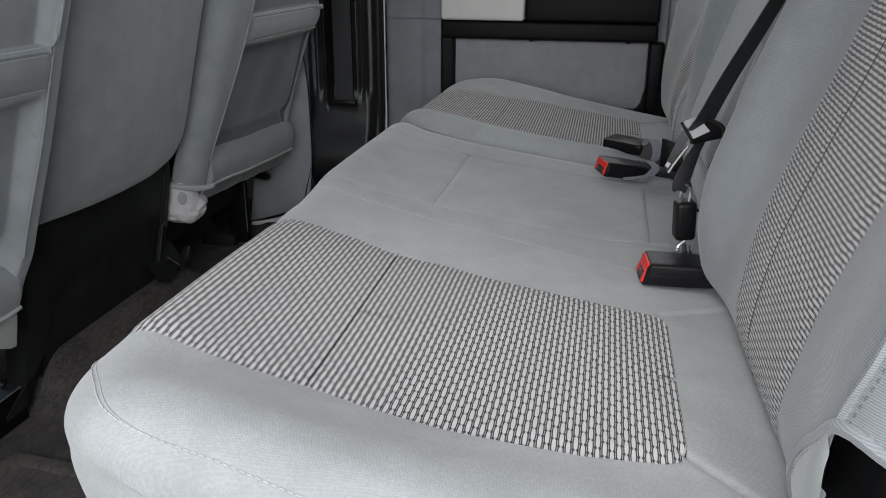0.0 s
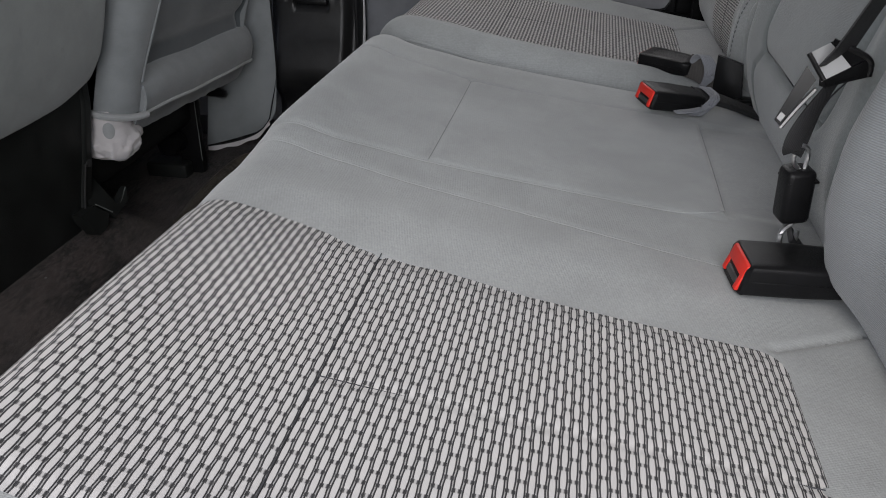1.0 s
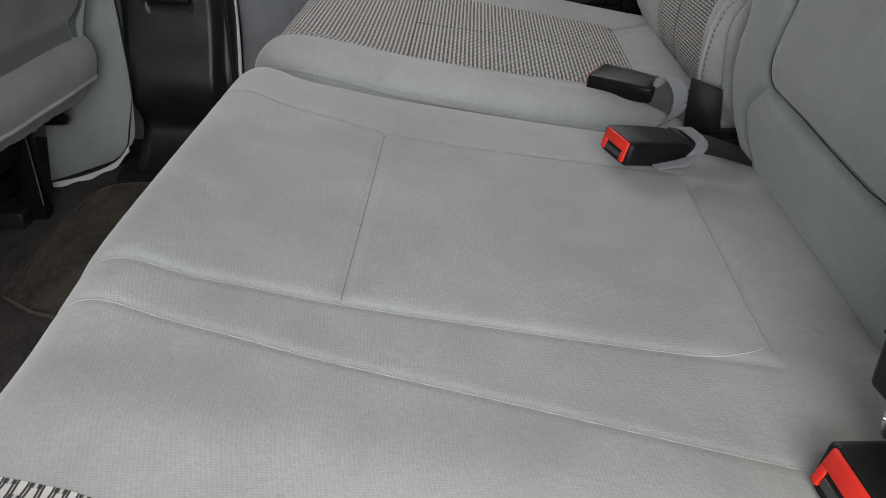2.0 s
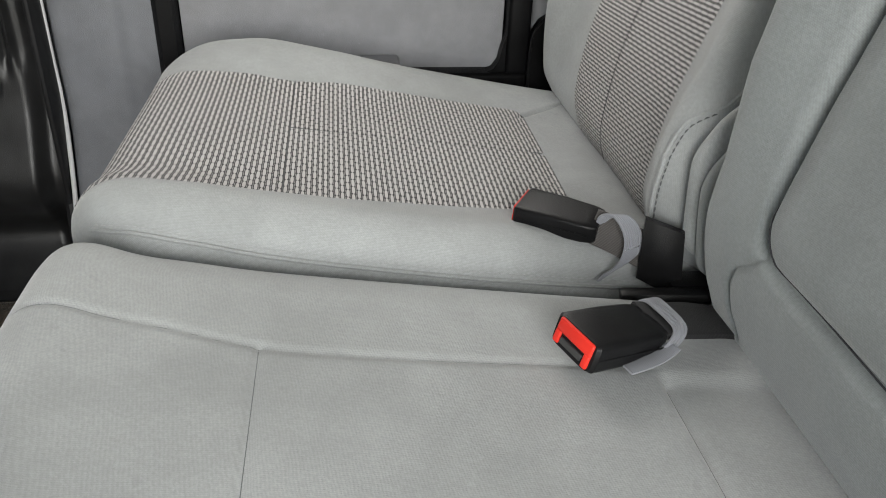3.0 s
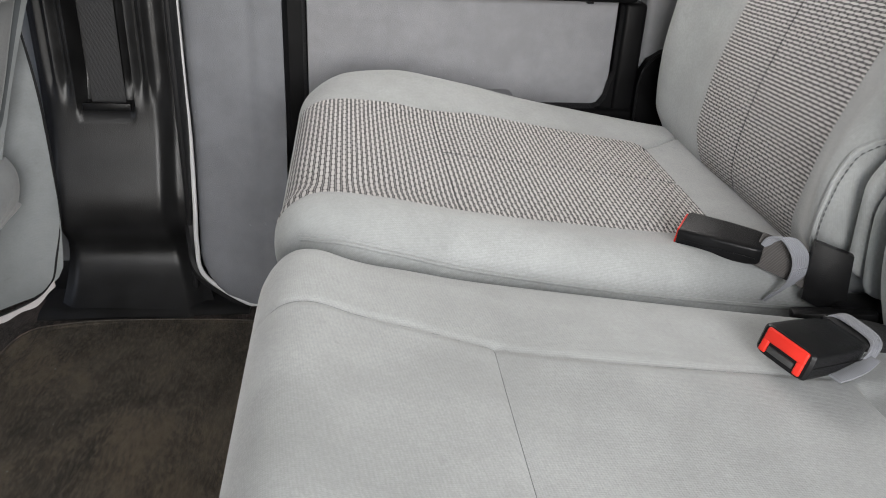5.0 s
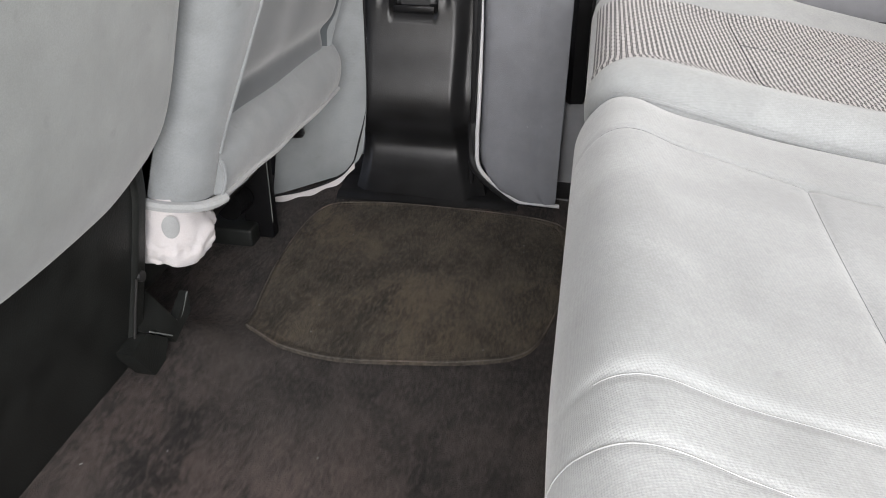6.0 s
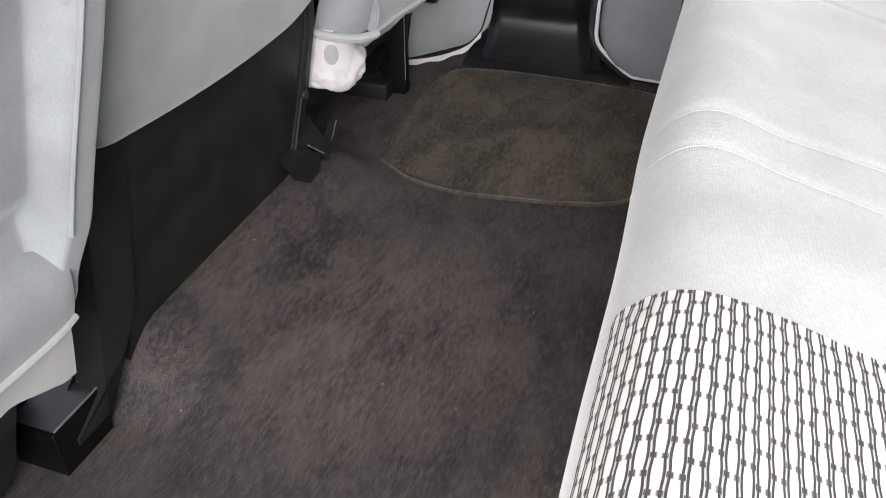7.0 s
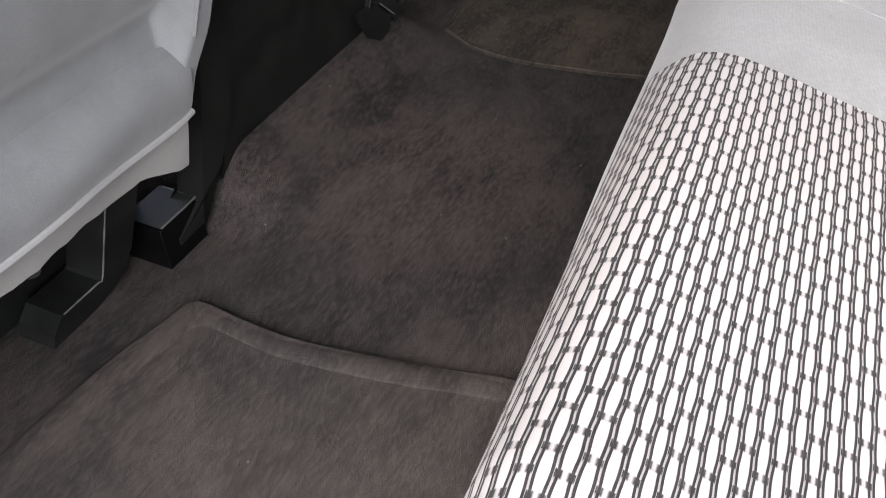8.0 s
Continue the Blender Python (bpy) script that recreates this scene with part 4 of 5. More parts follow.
part("patterned_insert", geo, WOVEN, back3, "black, grey and white barrel-weave cloth insert", uv=level(geo, 0.05))
part("insert_seam", tube([fb.at(a, 1.235, 0.0014) for a in np.linspace(s_lo + 0.004, s_hi - 0.01, 30)], 0.0004, 120, 5), THREAD_DARK, back3, "dark quilting seam")
ff = lambda z, y: (fb.foot(z, y, s_lo - 0.06, s_hi), y)  # noqa: E731
part("side_stitching", stitches(fb, [ff(0.345, 1.0185), ff(0.387, 1.017), ff(0.418, 1.014), ff(0.447, 1.012), ff(0.459, 1.007), ff(0.468, 1.0)], 0.0065, 0.0045, 0.0008), THREAD_MID, back3)
part("edge_piping", cord(fb, [ff(0.335, 1.0225), ff(0.36, 1.022), ff(0.387, 1.021), ff(0.418, 1.018), ff(0.450, 1.016), ff(0.464, 1.009), ff(0.474, 1.0), ff(0.52, 0.996), ff(0.60, 0.994)], 0.0022, 0.0006), GREY, back3, "piped seam round the bolster")


def ear(edge, y, thick, deep=0.075):
    """A padded cloth tab standing between two backrests. edge: its front edge in x and z; it runs back from there."""
    q = spline(edge, 40)
    rows = []
    for a in np.linspace(0, math.pi, 9):
        out = 0.006 * math.sin(a)
        rows.append([(x - out, y - thick / 2 * math.cos(a), z) for x, z in q])
    back = lambda sgn: [(x + deep, y + sgn * thick / 2, z) for x, z in q]  # noqa: E731
    rows = [back(-1)] + rows + [back(1)]
    n = len(q)
    v = np.array(rows).reshape(-1, 3)
    return v, sheet_faces(len(rows), n) + [tuple(k * n for k in range(len(rows))), tuple(k * n + n - 1 for k in range(len(rows)))]


for edge, y, thick in (([(0.030, 0.338), (0.004, 0.345), (-0.008, 0.358), (-0.011, 0.380), (-0.0135, 0.413), (-0.0135, 0.436), (-0.004, 0.456), (0.008, 0.472), (0.030, 0.490)], 0.983, 0.012),
                       ([(0.030, 0.330), (0.010, 0.334), (0.000, 0.345), (-0.004, 0.365), (-0.0075, 0.390), (-0.0095, 0.416), (-0.004, 0.434), (0.008, 0.450), (0.030, 0.466)], 0.967, 0.011)):
    part("side_tab", ear(edge, y, thick), GREY, back3, "padded grey cloth tab in the gap")
part("plastic_clip", rbox((0.004, 0.003, 0.006), 0.001, Matrix.Translation((0.002, 0.957, 0.390))), PALE, back3, "tiny pale plastic clip")
whole("hinge_cover", join(block(-0.025, 0.10, 0.953, 0.992, 0.20, 0.325, 0.006), rbox((0.075, 0.014, 0.010), 0.003, pose(-0.035, 0.955, 0.322, 0, -4, -10))), BLACK_SMOOTH,
      "black plastic hinge cover in the bench gap", "hinge cover", at=(0.04, 0.97, 0.2))

# ---- buckles and belts ----


def frame_from(origin, ax, wide):
    """A pose whose x runs along ax and whose y lies towards wide."""
    a = Vector(ax).normalized()
    w = Vector(wide)
    w = (w - w.dot(a) * a).normalized()
    return Matrix.Translation(origin) @ Matrix((a, w, a.cross(w))).transposed().to_4x4()


def move(geo, m):
    v, f = geo
    return np.array([(m @ Vector(p))[:] for p in np.asarray(v)]), f


def buckle(at, ax, wide, label, size=(0.076, 0.044, 0.024), slant=0.12):
    """A seat belt buckle. Its mouth lies at the origin, its body runs along +x; the upper face looks to +z."""
    m = frame_from(at, ax, wide)
    L, W, Hh = size
    ob = thing("seat_belt_buckle", at, label, "seat belt buckle", "rear seat belt buckles")
    secs = []
    for x, kw, kh in ((0.0, 0.90, 0.90), (0.0025, 1.0, 1.0), (L * 0.5, 1.0, 1.0), (L - 0.012, 0.93, 0.94), (L - 0.003, 0.84, 0.86), (L, 0.70, 0.70)):
        ring = []
        for k in range(28):
            t = 2 * math.pi * k / 28
            c, s = math.cos(t), math.sin(t)
            ring.append((x + slant * max(0.0, 1 - x / (L * 0.4)) * Hh / 2 * s, W / 2 * kw * math.copysign(abs(c) ** 0.28, c), Hh / 2 * kh * math.copysign(abs(s) ** 0.28, s)))
        secs.append(ring)
    v = np.array(secs)
    body = v.reshape(-1, 3), sheet_faces(6, 28, loop_v=True) + [tuple(range(28)), tuple(5 * 28 + k for k in range(28))]
    part("housing", move(body, m), BLACK_SMOOTH, ob)
    for side in (1, -1):
        part("moulding_line", move(rbox((L * 0.9, 0.0008, 0.0012), 0.0003, Matrix.Translation((L / 2, side * W / 2, 0))), m), BLACK_SMOOTH, ob)
    red = join(rbox((0.005, W * 0.80, Hh * 0.42), 0.0016, Matrix.Translation((0.0004, 0, Hh * 0.21)), 3),
               rbox((0.0048, W * 0.13, Hh * 0.44), 0.0014, Matrix.Translation((0.0004, W * 0.335, -Hh * 0.17)), 3),
               rbox((0.0048, W * 0.13, Hh * 0.44), 0.0014, Matrix.Translation((0.0004, -W * 0.335, -Hh * 0.17)), 3))
    m = m @ Matrix(((1, 0, slant, 0), (0, 1, 0, 0), (0, 0, 1, 0), (0, 0, 0, 1)))
    part("release_button", move(red, m), RED, ob, "red release button")
    part("latch_slot", move(rbox((0.004, W * 0.5, 0.005), 0.0008, Matrix.Translation((0.0003, 0, -Hh * 0.20))), m), STEEL_DARK, ob)
    return ob, frame_from(at, ax, wide)


b1, m1 = buckle((-0.0955, 0.4435, 0.3485), (1, 0.10, -0.03), (-0.1, 1, 0.0), "black seat belt buckle with a red button in the bench crack", (0.090, 0.049, 0.0265), 0.32)
b2, m2 = buckle((-0.148, 0.845, 0.361), (0.066, 0.029, -0.012), (-0.28, 0.96, 0.05), "black buckle with a red button tied with grey elastic", (0.074, 0.046, 0.024))
b3, m3 = buckle((-0.137, 1.070, 0.352), (0.064, -0.045, -0.001), (0.45, 0.88, 0.10), "black buckle lying face away on the far cushion", (0.078, 0.042, 0.022))


def quad(a, b, c, d, thick, lift=0.0, n=5, fat=0.0):
    """A plate with the corners a, b, c, d, its faces along their normal, bulging by fat."""
    a, b, c, d = (np.array(q, float) for q in (a, b, c, d))
    nrm = np.cross(c - a, d - b)
    nrm /= np.linalg.norm(nrm)
    if nrm[1] > 0:
        nrm = -nrm
    w = np.linspace(0, 1, n)
    top = np.array([[(a * (1 - u) + b * u) * (1 - v) + (d * (1 - u) + c * u) * v + nrm * (lift + fat * math.sin(math.pi * u) * math.sin(math.pi * v)) for v in w] for u in w])
    return slab(top, tuple(-nrm * thick))


def elastic(parent, m, x, w, h, turns=6, lean=0.012, spread=0.013):
    """Several turns of thin elastic cord round the neck of a buckle."""
    for k in range(turns):
        dx = x + spread * k / turns
        pts = []
        for a in np.linspace(0, 2 * math.pi, 15):
            pts.append((dx + lean * math.sin(a + 0.3) + 0.002 * math.sin(3 * a + k), w / 2 * math.copysign(abs(math.cos(a)) ** 0.6, math.cos(a)), h / 2 * math.copysign(abs(math.sin(a)) ** 0.6, math.sin(a)) - 0.001))
        part("elastic_cord", move(tube(np.array(pts), 0.0016, 60, 7), m), ELASTIC, parent, "grey elastic cord")


elastic(b2, m2, 0.070, 0.046, 0.028, 7)
part("elastic_tail", ribbon([(-0.072, 0.850, 0.350), (-0.084, 0.843, 0.3468), (-0.098, 0.837, 0.3458), (-0.112, 0.832, 0.3458)], (0.45, -0.80, 0.0), 0.012, 0.0016), ELASTIC, b2, "grey elastic end lying on the cloth")
part("strap", ribbon([(-0.085, 0.873, 0.357), (-0.05, 0.886, 0.346), (-0.015, 0.905, 0.330), (0.03, 0.92, 0.31)], (-0.3, 0.9, 0.1), 0.040, 0.006), STRAP, b2)
part("strap", ribbon([(-0.082, 1.024, 0.354), (-0.064, 1.008, 0.351), (-0.050, 0.997, 0.347), (-0.038, 0.989, 0.343)], (0.35, 0.20, 0.90), 0.032, 0.004), STRAP_GREY, b3, "grey brown woven strap")
part("strap_sleeve", quad((-0.049, 0.988, 0.378), (-0.018, 0.974, 0.370), (-0.011, 0.972, 0.304), (-0.050, 0.984, 0.322), 0.008, 0.0, 7, 0.003), BLACK_SMOOTH, b3, "black plastic strap sleeve")
for k in range(8):
    o = 0.0019 * (k - 3.5)
    part("elastic_cord", tube([(-0.078 + 0.3 * o, 1.022, 0.352 - 0.5 * o), (-0.074 + 0.5 * o, 1.016, 0.3665 - 0.2 * o), (-0.064 + 0.9 * o, 1.005, 0.372), (-0.056 + o, 0.994, 0.361 + 0.2 * o), (-0.056 + o, 0.9895, 0.346 + 0.3 * o), (-0.064 + 0.8 * o, 0.9885, 0.333 + 0.5 * o), (-0.080 + 0.5 * o, 0.9880, 0.321 + 0.5 * o)], 0.0013, 60, 6), ELASTIC, b3, "grey elastic cord")
part("neck_wire", tube([(-0.070, 1.018, 0.352), (-0.062, 1.010, 0.3555), (-0.054, 1.006, 0.352)], 0.0018, 20, 6), STEEL_DARK, b3)

lap = thing("centre_seat_belt", (-0.045, 0.487, 0.42), "black centre seat belt with a metal latch plate and anchor", "seat belt")


part("webbing", ribbon([(-0.0500, 0.486, 0.496), (-0.0440, 0.483, 0.508), (-0.026, 0.480, 0.552), (0.010, 0.481, 0.628), (0.05, 0.478, 0.72), (0.10, 0.475, 0.86), (0.15, 0.47, 0.98)],
                       [(0.48, 0.80, -0.25), (0.45, 0.83, -0.23), (0.40, 0.87, -0.19), (0.34, 0.92, -0.15), (0.30, 0.94, -0.12), (0.28, 0.95, -0.12), (0.28, 0.95, -0.12)], 0.041), STRAP, lap)
side = np.array((0.43, 0.85, -0.21)) / np.linalg.norm((0.43, 0.85, -0.21)) * 0.0185
run = spline([(-0.0440, 0.483, 0.508), (-0.026, 0.480, 0.552), (0.010, 0.481, 0.628)], 60) + side + (-0.0012, -0.0012, 0)
part("edge_weave", join(*[tube([run[k], (run[k] + run[k + 1]) / 2], 0.0006, 3, 5) for k in range(0, 58, 2)]), THREAD, lap, "pale threads along the belt edge")
part("folded_webbing", ribbon([(-0.044, 0.486, 0.486), (-0.050, 0.487, 0.472), (-0.057, 0.487, 0.456), (-0.0625, 0.486, 0.441), (-0.0635, 0.487, 0.430), (-0.061, 0.489, 0.427), (-0.0585, 0.491, 0.434), (-0.054, 0.492, 0.452), (-0.047, 0.492, 0.476)],
                               [(0.55, 0.75, -0.35), (0.75, 0.5, -0.35), (0.92, 0.2, -0.30), (0.95, 0.1, -0.15), (0.97, 0.1, -0.1), (0.95, 0.2, 0), (0.9, 0.3, 0), (0.7, 0.6, 0), (0.6, 0.7, 0)], 0.0135, 0.0022, 90), STRAP, lap, "twisted loop of webbing")
A, B, C, D, E, F = (-0.0685, 0.478, 0.5045), (-0.0505, 0.492, 0.5105), (-0.0265, 0.486, 0.5008), (-0.057, 0.470, 0.488), (-0.0235, 0.485, 0.4885), (-0.0555, 0.472, 0.4825)
lerp = lambda a, b, k: tuple(u + (w - u) * k for u, w in zip(a, b))  # noqa: E731
latch = part("latch_plate", quad(A, B, C, D, 0.0026), PLATE, lap, "worn grey steel plate")
part("belt_slot", quad(lerp(A, B, 0.90), B, lerp(D, C, 0.94), lerp(D, C, 0.62), 0.001, 0.0008), BLACK_SMOOTH, latch, "black belt slot")
part("slide_frame", join(quad(D, C, E, F, 0.006, 0.0012, 7, 0.002), tube([A, D], 0.0018, 12, 8), tube([B, C, E], 0.0026, 24, 8)), BLACK_SMOOTH, latch, "black plastic slide frame")
tongue = part("latch_tongue", quad((-0.0672, 0.4800, 0.4950), (-0.0598, 0.4775, 0.4860), (-0.0768, 0.4805, 0.4492), (-0.0818, 0.4800, 0.4540), 0.0026), COATED, lap, "dark coated steel latch tongue")
part("tongue_edge", tube([(-0.0590, 0.4765, 0.480), (-0.0680, 0.4785, 0.465), (-0.0768, 0.4800, 0.4485)], 0.0017, 24, 6), STEEL, tongue, "bright worn edge")
part("tongue_window", quad((-0.0785, 0.4790, 0.4610), (-0.0752, 0.4788, 0.4585), (-0.0775, 0.4795, 0.4535), (-0.0808, 0.4797, 0.4560), 0.001, 0.0008), PLATE, tongue)
anchor = part("anchor_body", move(rbox((0.0232, 0.022, 0.046), 0.005, None, 3), pose(-0.0525, 0.494, 0.391, 3, -4, 12)), BLACK_SMOOTH, lap, "black moulded anchor")
part("anchor_collar", move(rbox((0.0238, 0.0226, 0.0022), 0.0008), pose(-0.052, 0.494, 0.4045, 3, -4, 12)), BLACK_SMOOTH, anchor)
part("upper_ring", tube([(-0.054, 0.490, 0.412), (-0.060, 0.489, 0.421), (-0.057, 0.490, 0.432), (-0.050, 0.491, 0.428), (-0.050, 0.491, 0.414)], 0.0018, 40, 7), STEEL, lap, "steel ring")
part("lower_ring", tube([(-0.050, 0.490, 0.368), (-0.057, 0.488, 0.360), (-0.056, 0.486, 0.348), (-0.047, 0.488, 0.345), (-0.045, 0.490, 0.362)], 0.0022, 40, 7), STEEL, lap, "steel ring")
part("lower_strap", ribbon([(-0.050, 0.490, 0.358), (-0.035, 0.492, 0.340), (-0.01, 0.494, 0.322), (0.02, 0.495, 0.315)], (0.2, 0.95, 0), 0.020, 0.004), STRAP, lap)

# ---- front seats ----
FRONT_PROFILE = [(-0.90, 0.95), (-0.80, 1.0), (-0.70, 0.985), (-0.672, 0.93), (-0.735, 0.745), (-0.80, 0.55), (-0.860, 0.37), (-0.894, 0.265), (-0.912, 0.222), (-0.95, 0.205), (-0.99, 0.22), (-1.01, 0.30), (-0.96, 0.55)]


def face_x(z):
    return -0.90 + 0.33 * (z - 0.245)


def front_seat(ya, yb, r, seam, lip, fold, skirt, run, label, flare=None):
    """A front seat seen from behind: a hollow map pocket panel with a hemmed top, and a rolled fold along the foot.
    seam: y of the panel's inner edge by height; lip: y of its outer edge; fold: top and bottom of the roll by y;
    skirt: bottom of the lining by y; run: where the roll begins and ends."""

    def shape(x, z, y, s):
        face = ramp(s, 0.26, 0.34) * (1 - ramp(s, 1.02, 1.10))
        inside = ramp(y, seam(z) - 0.003, seam(z) + 0.016) * (1 - ramp(y, lip - 0.016, lip + 0.001))
        pouch = ramp(z, 0.285, 0.345) * (1 - ramp(z, 0.492, 0.514))
        drape = 0.0030 * np.sin((y - ya) * 19 + 8 * z) + 0.0010 * np.sin((y - ya) * 47 - 17 * z + 1.0)
        h = -inside * pouch * (0.022 + drape * bell(z - 0.42, 0.09))
        h = h - inside * ramp(z, 0.560, 0.566) * 0.017 - inside * (1 - ramp(z, 0.285, 0.345)) * 0.022
        h = h - inside * 0.011 * bell(z - fold(y)[0] - 0.016, 0.018) + inside * 0.003 * bell(z - 0.540, 0.016) - inside * 0.0035 * bell(z - 0.5165, 0.003)
        h = h + 0.002 * np.sin(21 * z + 11 * y) * (1 - inside)
        if r > 0.03:
            h = h - 0.034 * ramp(0.252 - z, 0.0, 0.010) * (1 - ramp(y, ya + 0.050, ya + 0.062)) * (s > 0.5)
        return face * h

    pad = Pad(FRONT_PROFILE, ya, yb, r, shape, 340, None, flare)
    seat = thing("car_seat", (-0.9, (ya + yb) / 2, 0.0), label, "car seat", "front seats")
    shell = pad.body(200)
    if r > 0.03:
        # Sunken panel faces get the darker cloth, so their shade is in the colour.
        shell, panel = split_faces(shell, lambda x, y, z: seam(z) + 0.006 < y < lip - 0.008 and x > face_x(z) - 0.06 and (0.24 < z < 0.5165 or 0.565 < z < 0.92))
        part("map_pocket", tidy(panel), GREY_POCKET_SHADED, seat, "smooth map pocket panel with its shade put into a darker colour")
    back = part("backrest", tidy(shell), GREY_FRONT, seat)
    zs = np.where((pad.s > 0.28) & (pad.s < 1.15), pad.p[:, 1], 9)
    s_z = lambda z: pad.s[np.argmin(abs(zs - z))]  # noqa: E731
    on = lambda z, y: (pad.foot(z, y, s_z(0.93), s_z(0.215)), y)  # noqa: E731
    y_in, y_out = run[0], lip - 0.006
    start = seam(0.565) + 0.006
    part("pocket_hem", cord(pad, [on(0.5630, y) for y in np.linspace(start, y_out, 7)], 0.0046, 0.002), GREY_FRONT, back, "corded hem of the map pocket")
    part("hem_seam", cord(pad, [on(0.5165, y) for y in np.linspace(start - 0.004, y_out, 7)], 0.0016, 0.0005), GREY_FRONT, back, "stitched seam under the pocket hem")
    # rolled fold along the foot with paler piping
    n, k = 60, 16
    ys = np.linspace(*run, n)
    sway = lambda z, y: float(flare(z, (y - ya) / (yb - ya))) if flare else 0.0  # noqa: E731
    rows = []
    for i, y in enumerate(ys):
        zt, zb = fold(y)
        soft = min(1.0, 6 * i / n, 6 * (n - 1 - i) / n) ** 0.5
        ring = []
        for b in np.linspace(0, 1, k):
            z = zt + (zb - zt) * b + 0.0012 * math.sin(25 * y)
            out = -0.024 * (1 - b) ** 3 + (0.006 + 0.008 * soft) * math.sin(math.pi * (0.10 + 0.62 * b)) + 0.0016 * math.sin(37 * y + 4 * b)
            ring.append((face_x(z) + out, y + sway(z, y), z))
        rows.append(ring)
    roll = part("rolled_fold", slab(np.array(rows), (-0.014, 0, 0.002)), GREY_FRONT, seat, "rolled fold of seat cover cloth")
    edge = [rows[i][-1] for i in range(0, n, 4)] + [rows[-1][-1]]
    part("piping", tube([(x + 0.001, y, z - 0.001) for x, y, z in edge], 0.0030, 140, 8), PIPING, roll, "paler piped edge")
    if r > 0.03:
        part("end_piping", tube([(x + 0.0015, y, z) for x, y, z in rows[0][5::2]], 0.0022, 30, 8), GREY_FRONT, roll)
    rows = []
    for i, y in enumerate(np.linspace(run[0] + 0.004, run[1] - 0.004, n)):
        zb, zs2 = fold(y)[1], skirt(y) + 0.003 * noise.fractal(Vector((y * 40, 0.3, 0.7)), 1.0, 2.0, 2)
        rows.append([(face_x(zb) + (0.003 if r < 0.03 else -0.004) - (0.010 if r < 0.03 else 0.022) * b + 0.002 * math.sin(45 * y + 2 * b), y + sway(zb, y), zb - 0.001 + (zs2 - zb) * b) for b in np.linspace(0, 1, 8)])
    part("lining", slab(np.array(rows), (-0.005, 0, 0)), LINING if r < 0.03 else GREY_FRONT, seat, "pale fleecy lining hanging below the fold" if r < 0.03 else "grey cloth skirt tucked under the seat")
    part("seat_pan", block(-1.45, -1.00, ya + 0.03, yb - 0.03, 0.10, 0.24, 0.03, 3), PANEL_BLACK, seat)
    return seat, pad, on


pas, ppad, p_on = front_seat(0.930, 1.418, 0.040, lambda z: np.interp(z, [0.25, 0.30, 0.365, 0.422, 0.515, 0.57, 1.0], [0.976, 0.972, 0.982, 0.988, 1.004, 1.011, 1.03]), 1.412,
                             lambda y: (0.313 - 0.055 * (y - 0.965), 0.250 - 0.066 * (y - 0.976)), lambda y: 0.211 - 0.066 * (y - 0.978), (0.974, 1.424),
                             "grey cloth covered front passenger seat with a hollow map pocket")
part("panel_welt", cord(ppad, [p_on(z, float(np.interp(z, [0.30, 0.365, 0.422, 0.515, 0.57, 0.8], [0.971, 0.981, 0.987, 1.003, 1.010, 1.02]))) for z in (0.30, 0.34, 0.40, 0.46, 0.52, 0.58, 0.66, 0.76)], 0.0020, 0.0010), GREY_FRONT, pas)
drv, dpad, d_on = front_seat(-0.03, 0.477, 0.014, lambda z: -0.02 + 0.0 * z, 0.446, lambda y: (0.288, 0.228), lambda y: 0.191 - 0.022 * float(ramp(y, 0.38, 0.455)), (-0.02, 0.453),
                             "grey cloth covered driver seat with a pale piped hem", lambda z, v: (0.008 * ramp(z, 0.36, 0.60) - 0.015 * ramp(0.30 - z, 0.0, 0.06)) * v)
part("edge_welt", cord(dpad, [d_on(0.563, 0.425), d_on(0.567, 0.437), d_on(0.577, 0.444), d_on(0.60, 0.4465), d_on(0.68, 0.447), d_on(0.80, 0.447)], 0.0042, 0.002), GREY_FRONT, drv, "corded hem turning up along the edge band")
part("band_seam", cord(dpad, [d_on(z, 0.4465) for z in (0.295, 0.34, 0.40, 0.46, 0.52, 0.57)], 0.0015, 0.0004), GREY_FRONT, drv)


def toe_cap(x0, x1, y0, y1, z0, z1, under):
    """A foot with a flat top, softened edges and an undercut front."""
    rings = []
    for z, c, back in ((z0, 0.0, under), ((z0 + z1) / 2, 0.0, under * 0.45), (z1 - 0.005, 0.0, 0.0), (z1 - 0.0015, 0.0012, 0.0), (z1, 0.004, 0.0)):
        a, b, d, e = x0 + c, x1 - c - back, y0 + c + back * 0.6, y1 - c
        rings.append([(a, d, z), (b - 0.0006, d, z), (b, d + 0.0006, z), (b, e - 0.003, z), (b - 0.003, e, z), (a, e, z)])
    g = np.array(rings)
    return g.reshape(-1, 3), sheet_faces(5, 6, loop_v=True) + [tuple(range(6)), tuple(24 + k for k in range(6))]


# Black box added under the seat in place of the shadow on the floor.
part("underside_fill", block(-1.40, -1.060, -0.02, 0.50, 0.004, 0.19, 0.02), PANEL_BLACK, drv)
part("foot_cover", block(-1.10, -1.012, 1.288, 1.338, -0.004, 0.028, 0.005, 3), PANEL_BLACK, pas, "dark scuffed foot plate")
part("rail_upright", block(-1.035, -0.988, 1.318, 1.340, 0.0, 0.17, 0.004), BLACK, pas)
# Pale line stands in for the highlight on the upright's corner.
part("edge_highlight", tube([(-0.9875, 1.3175, 0.155), (-0.9875, 1.3175, 0.03)], 0.0009, 20, 5), EDGE_HIGHLIGHT, pas, "edge highlight drawn as a paler line")
part("rail_bolt", tube([(-1.035, 1.270, 0.075), (-1.032, 1.310, 0.073)], 0.021, 6, 16), BLACK_SMOOTH, pas)
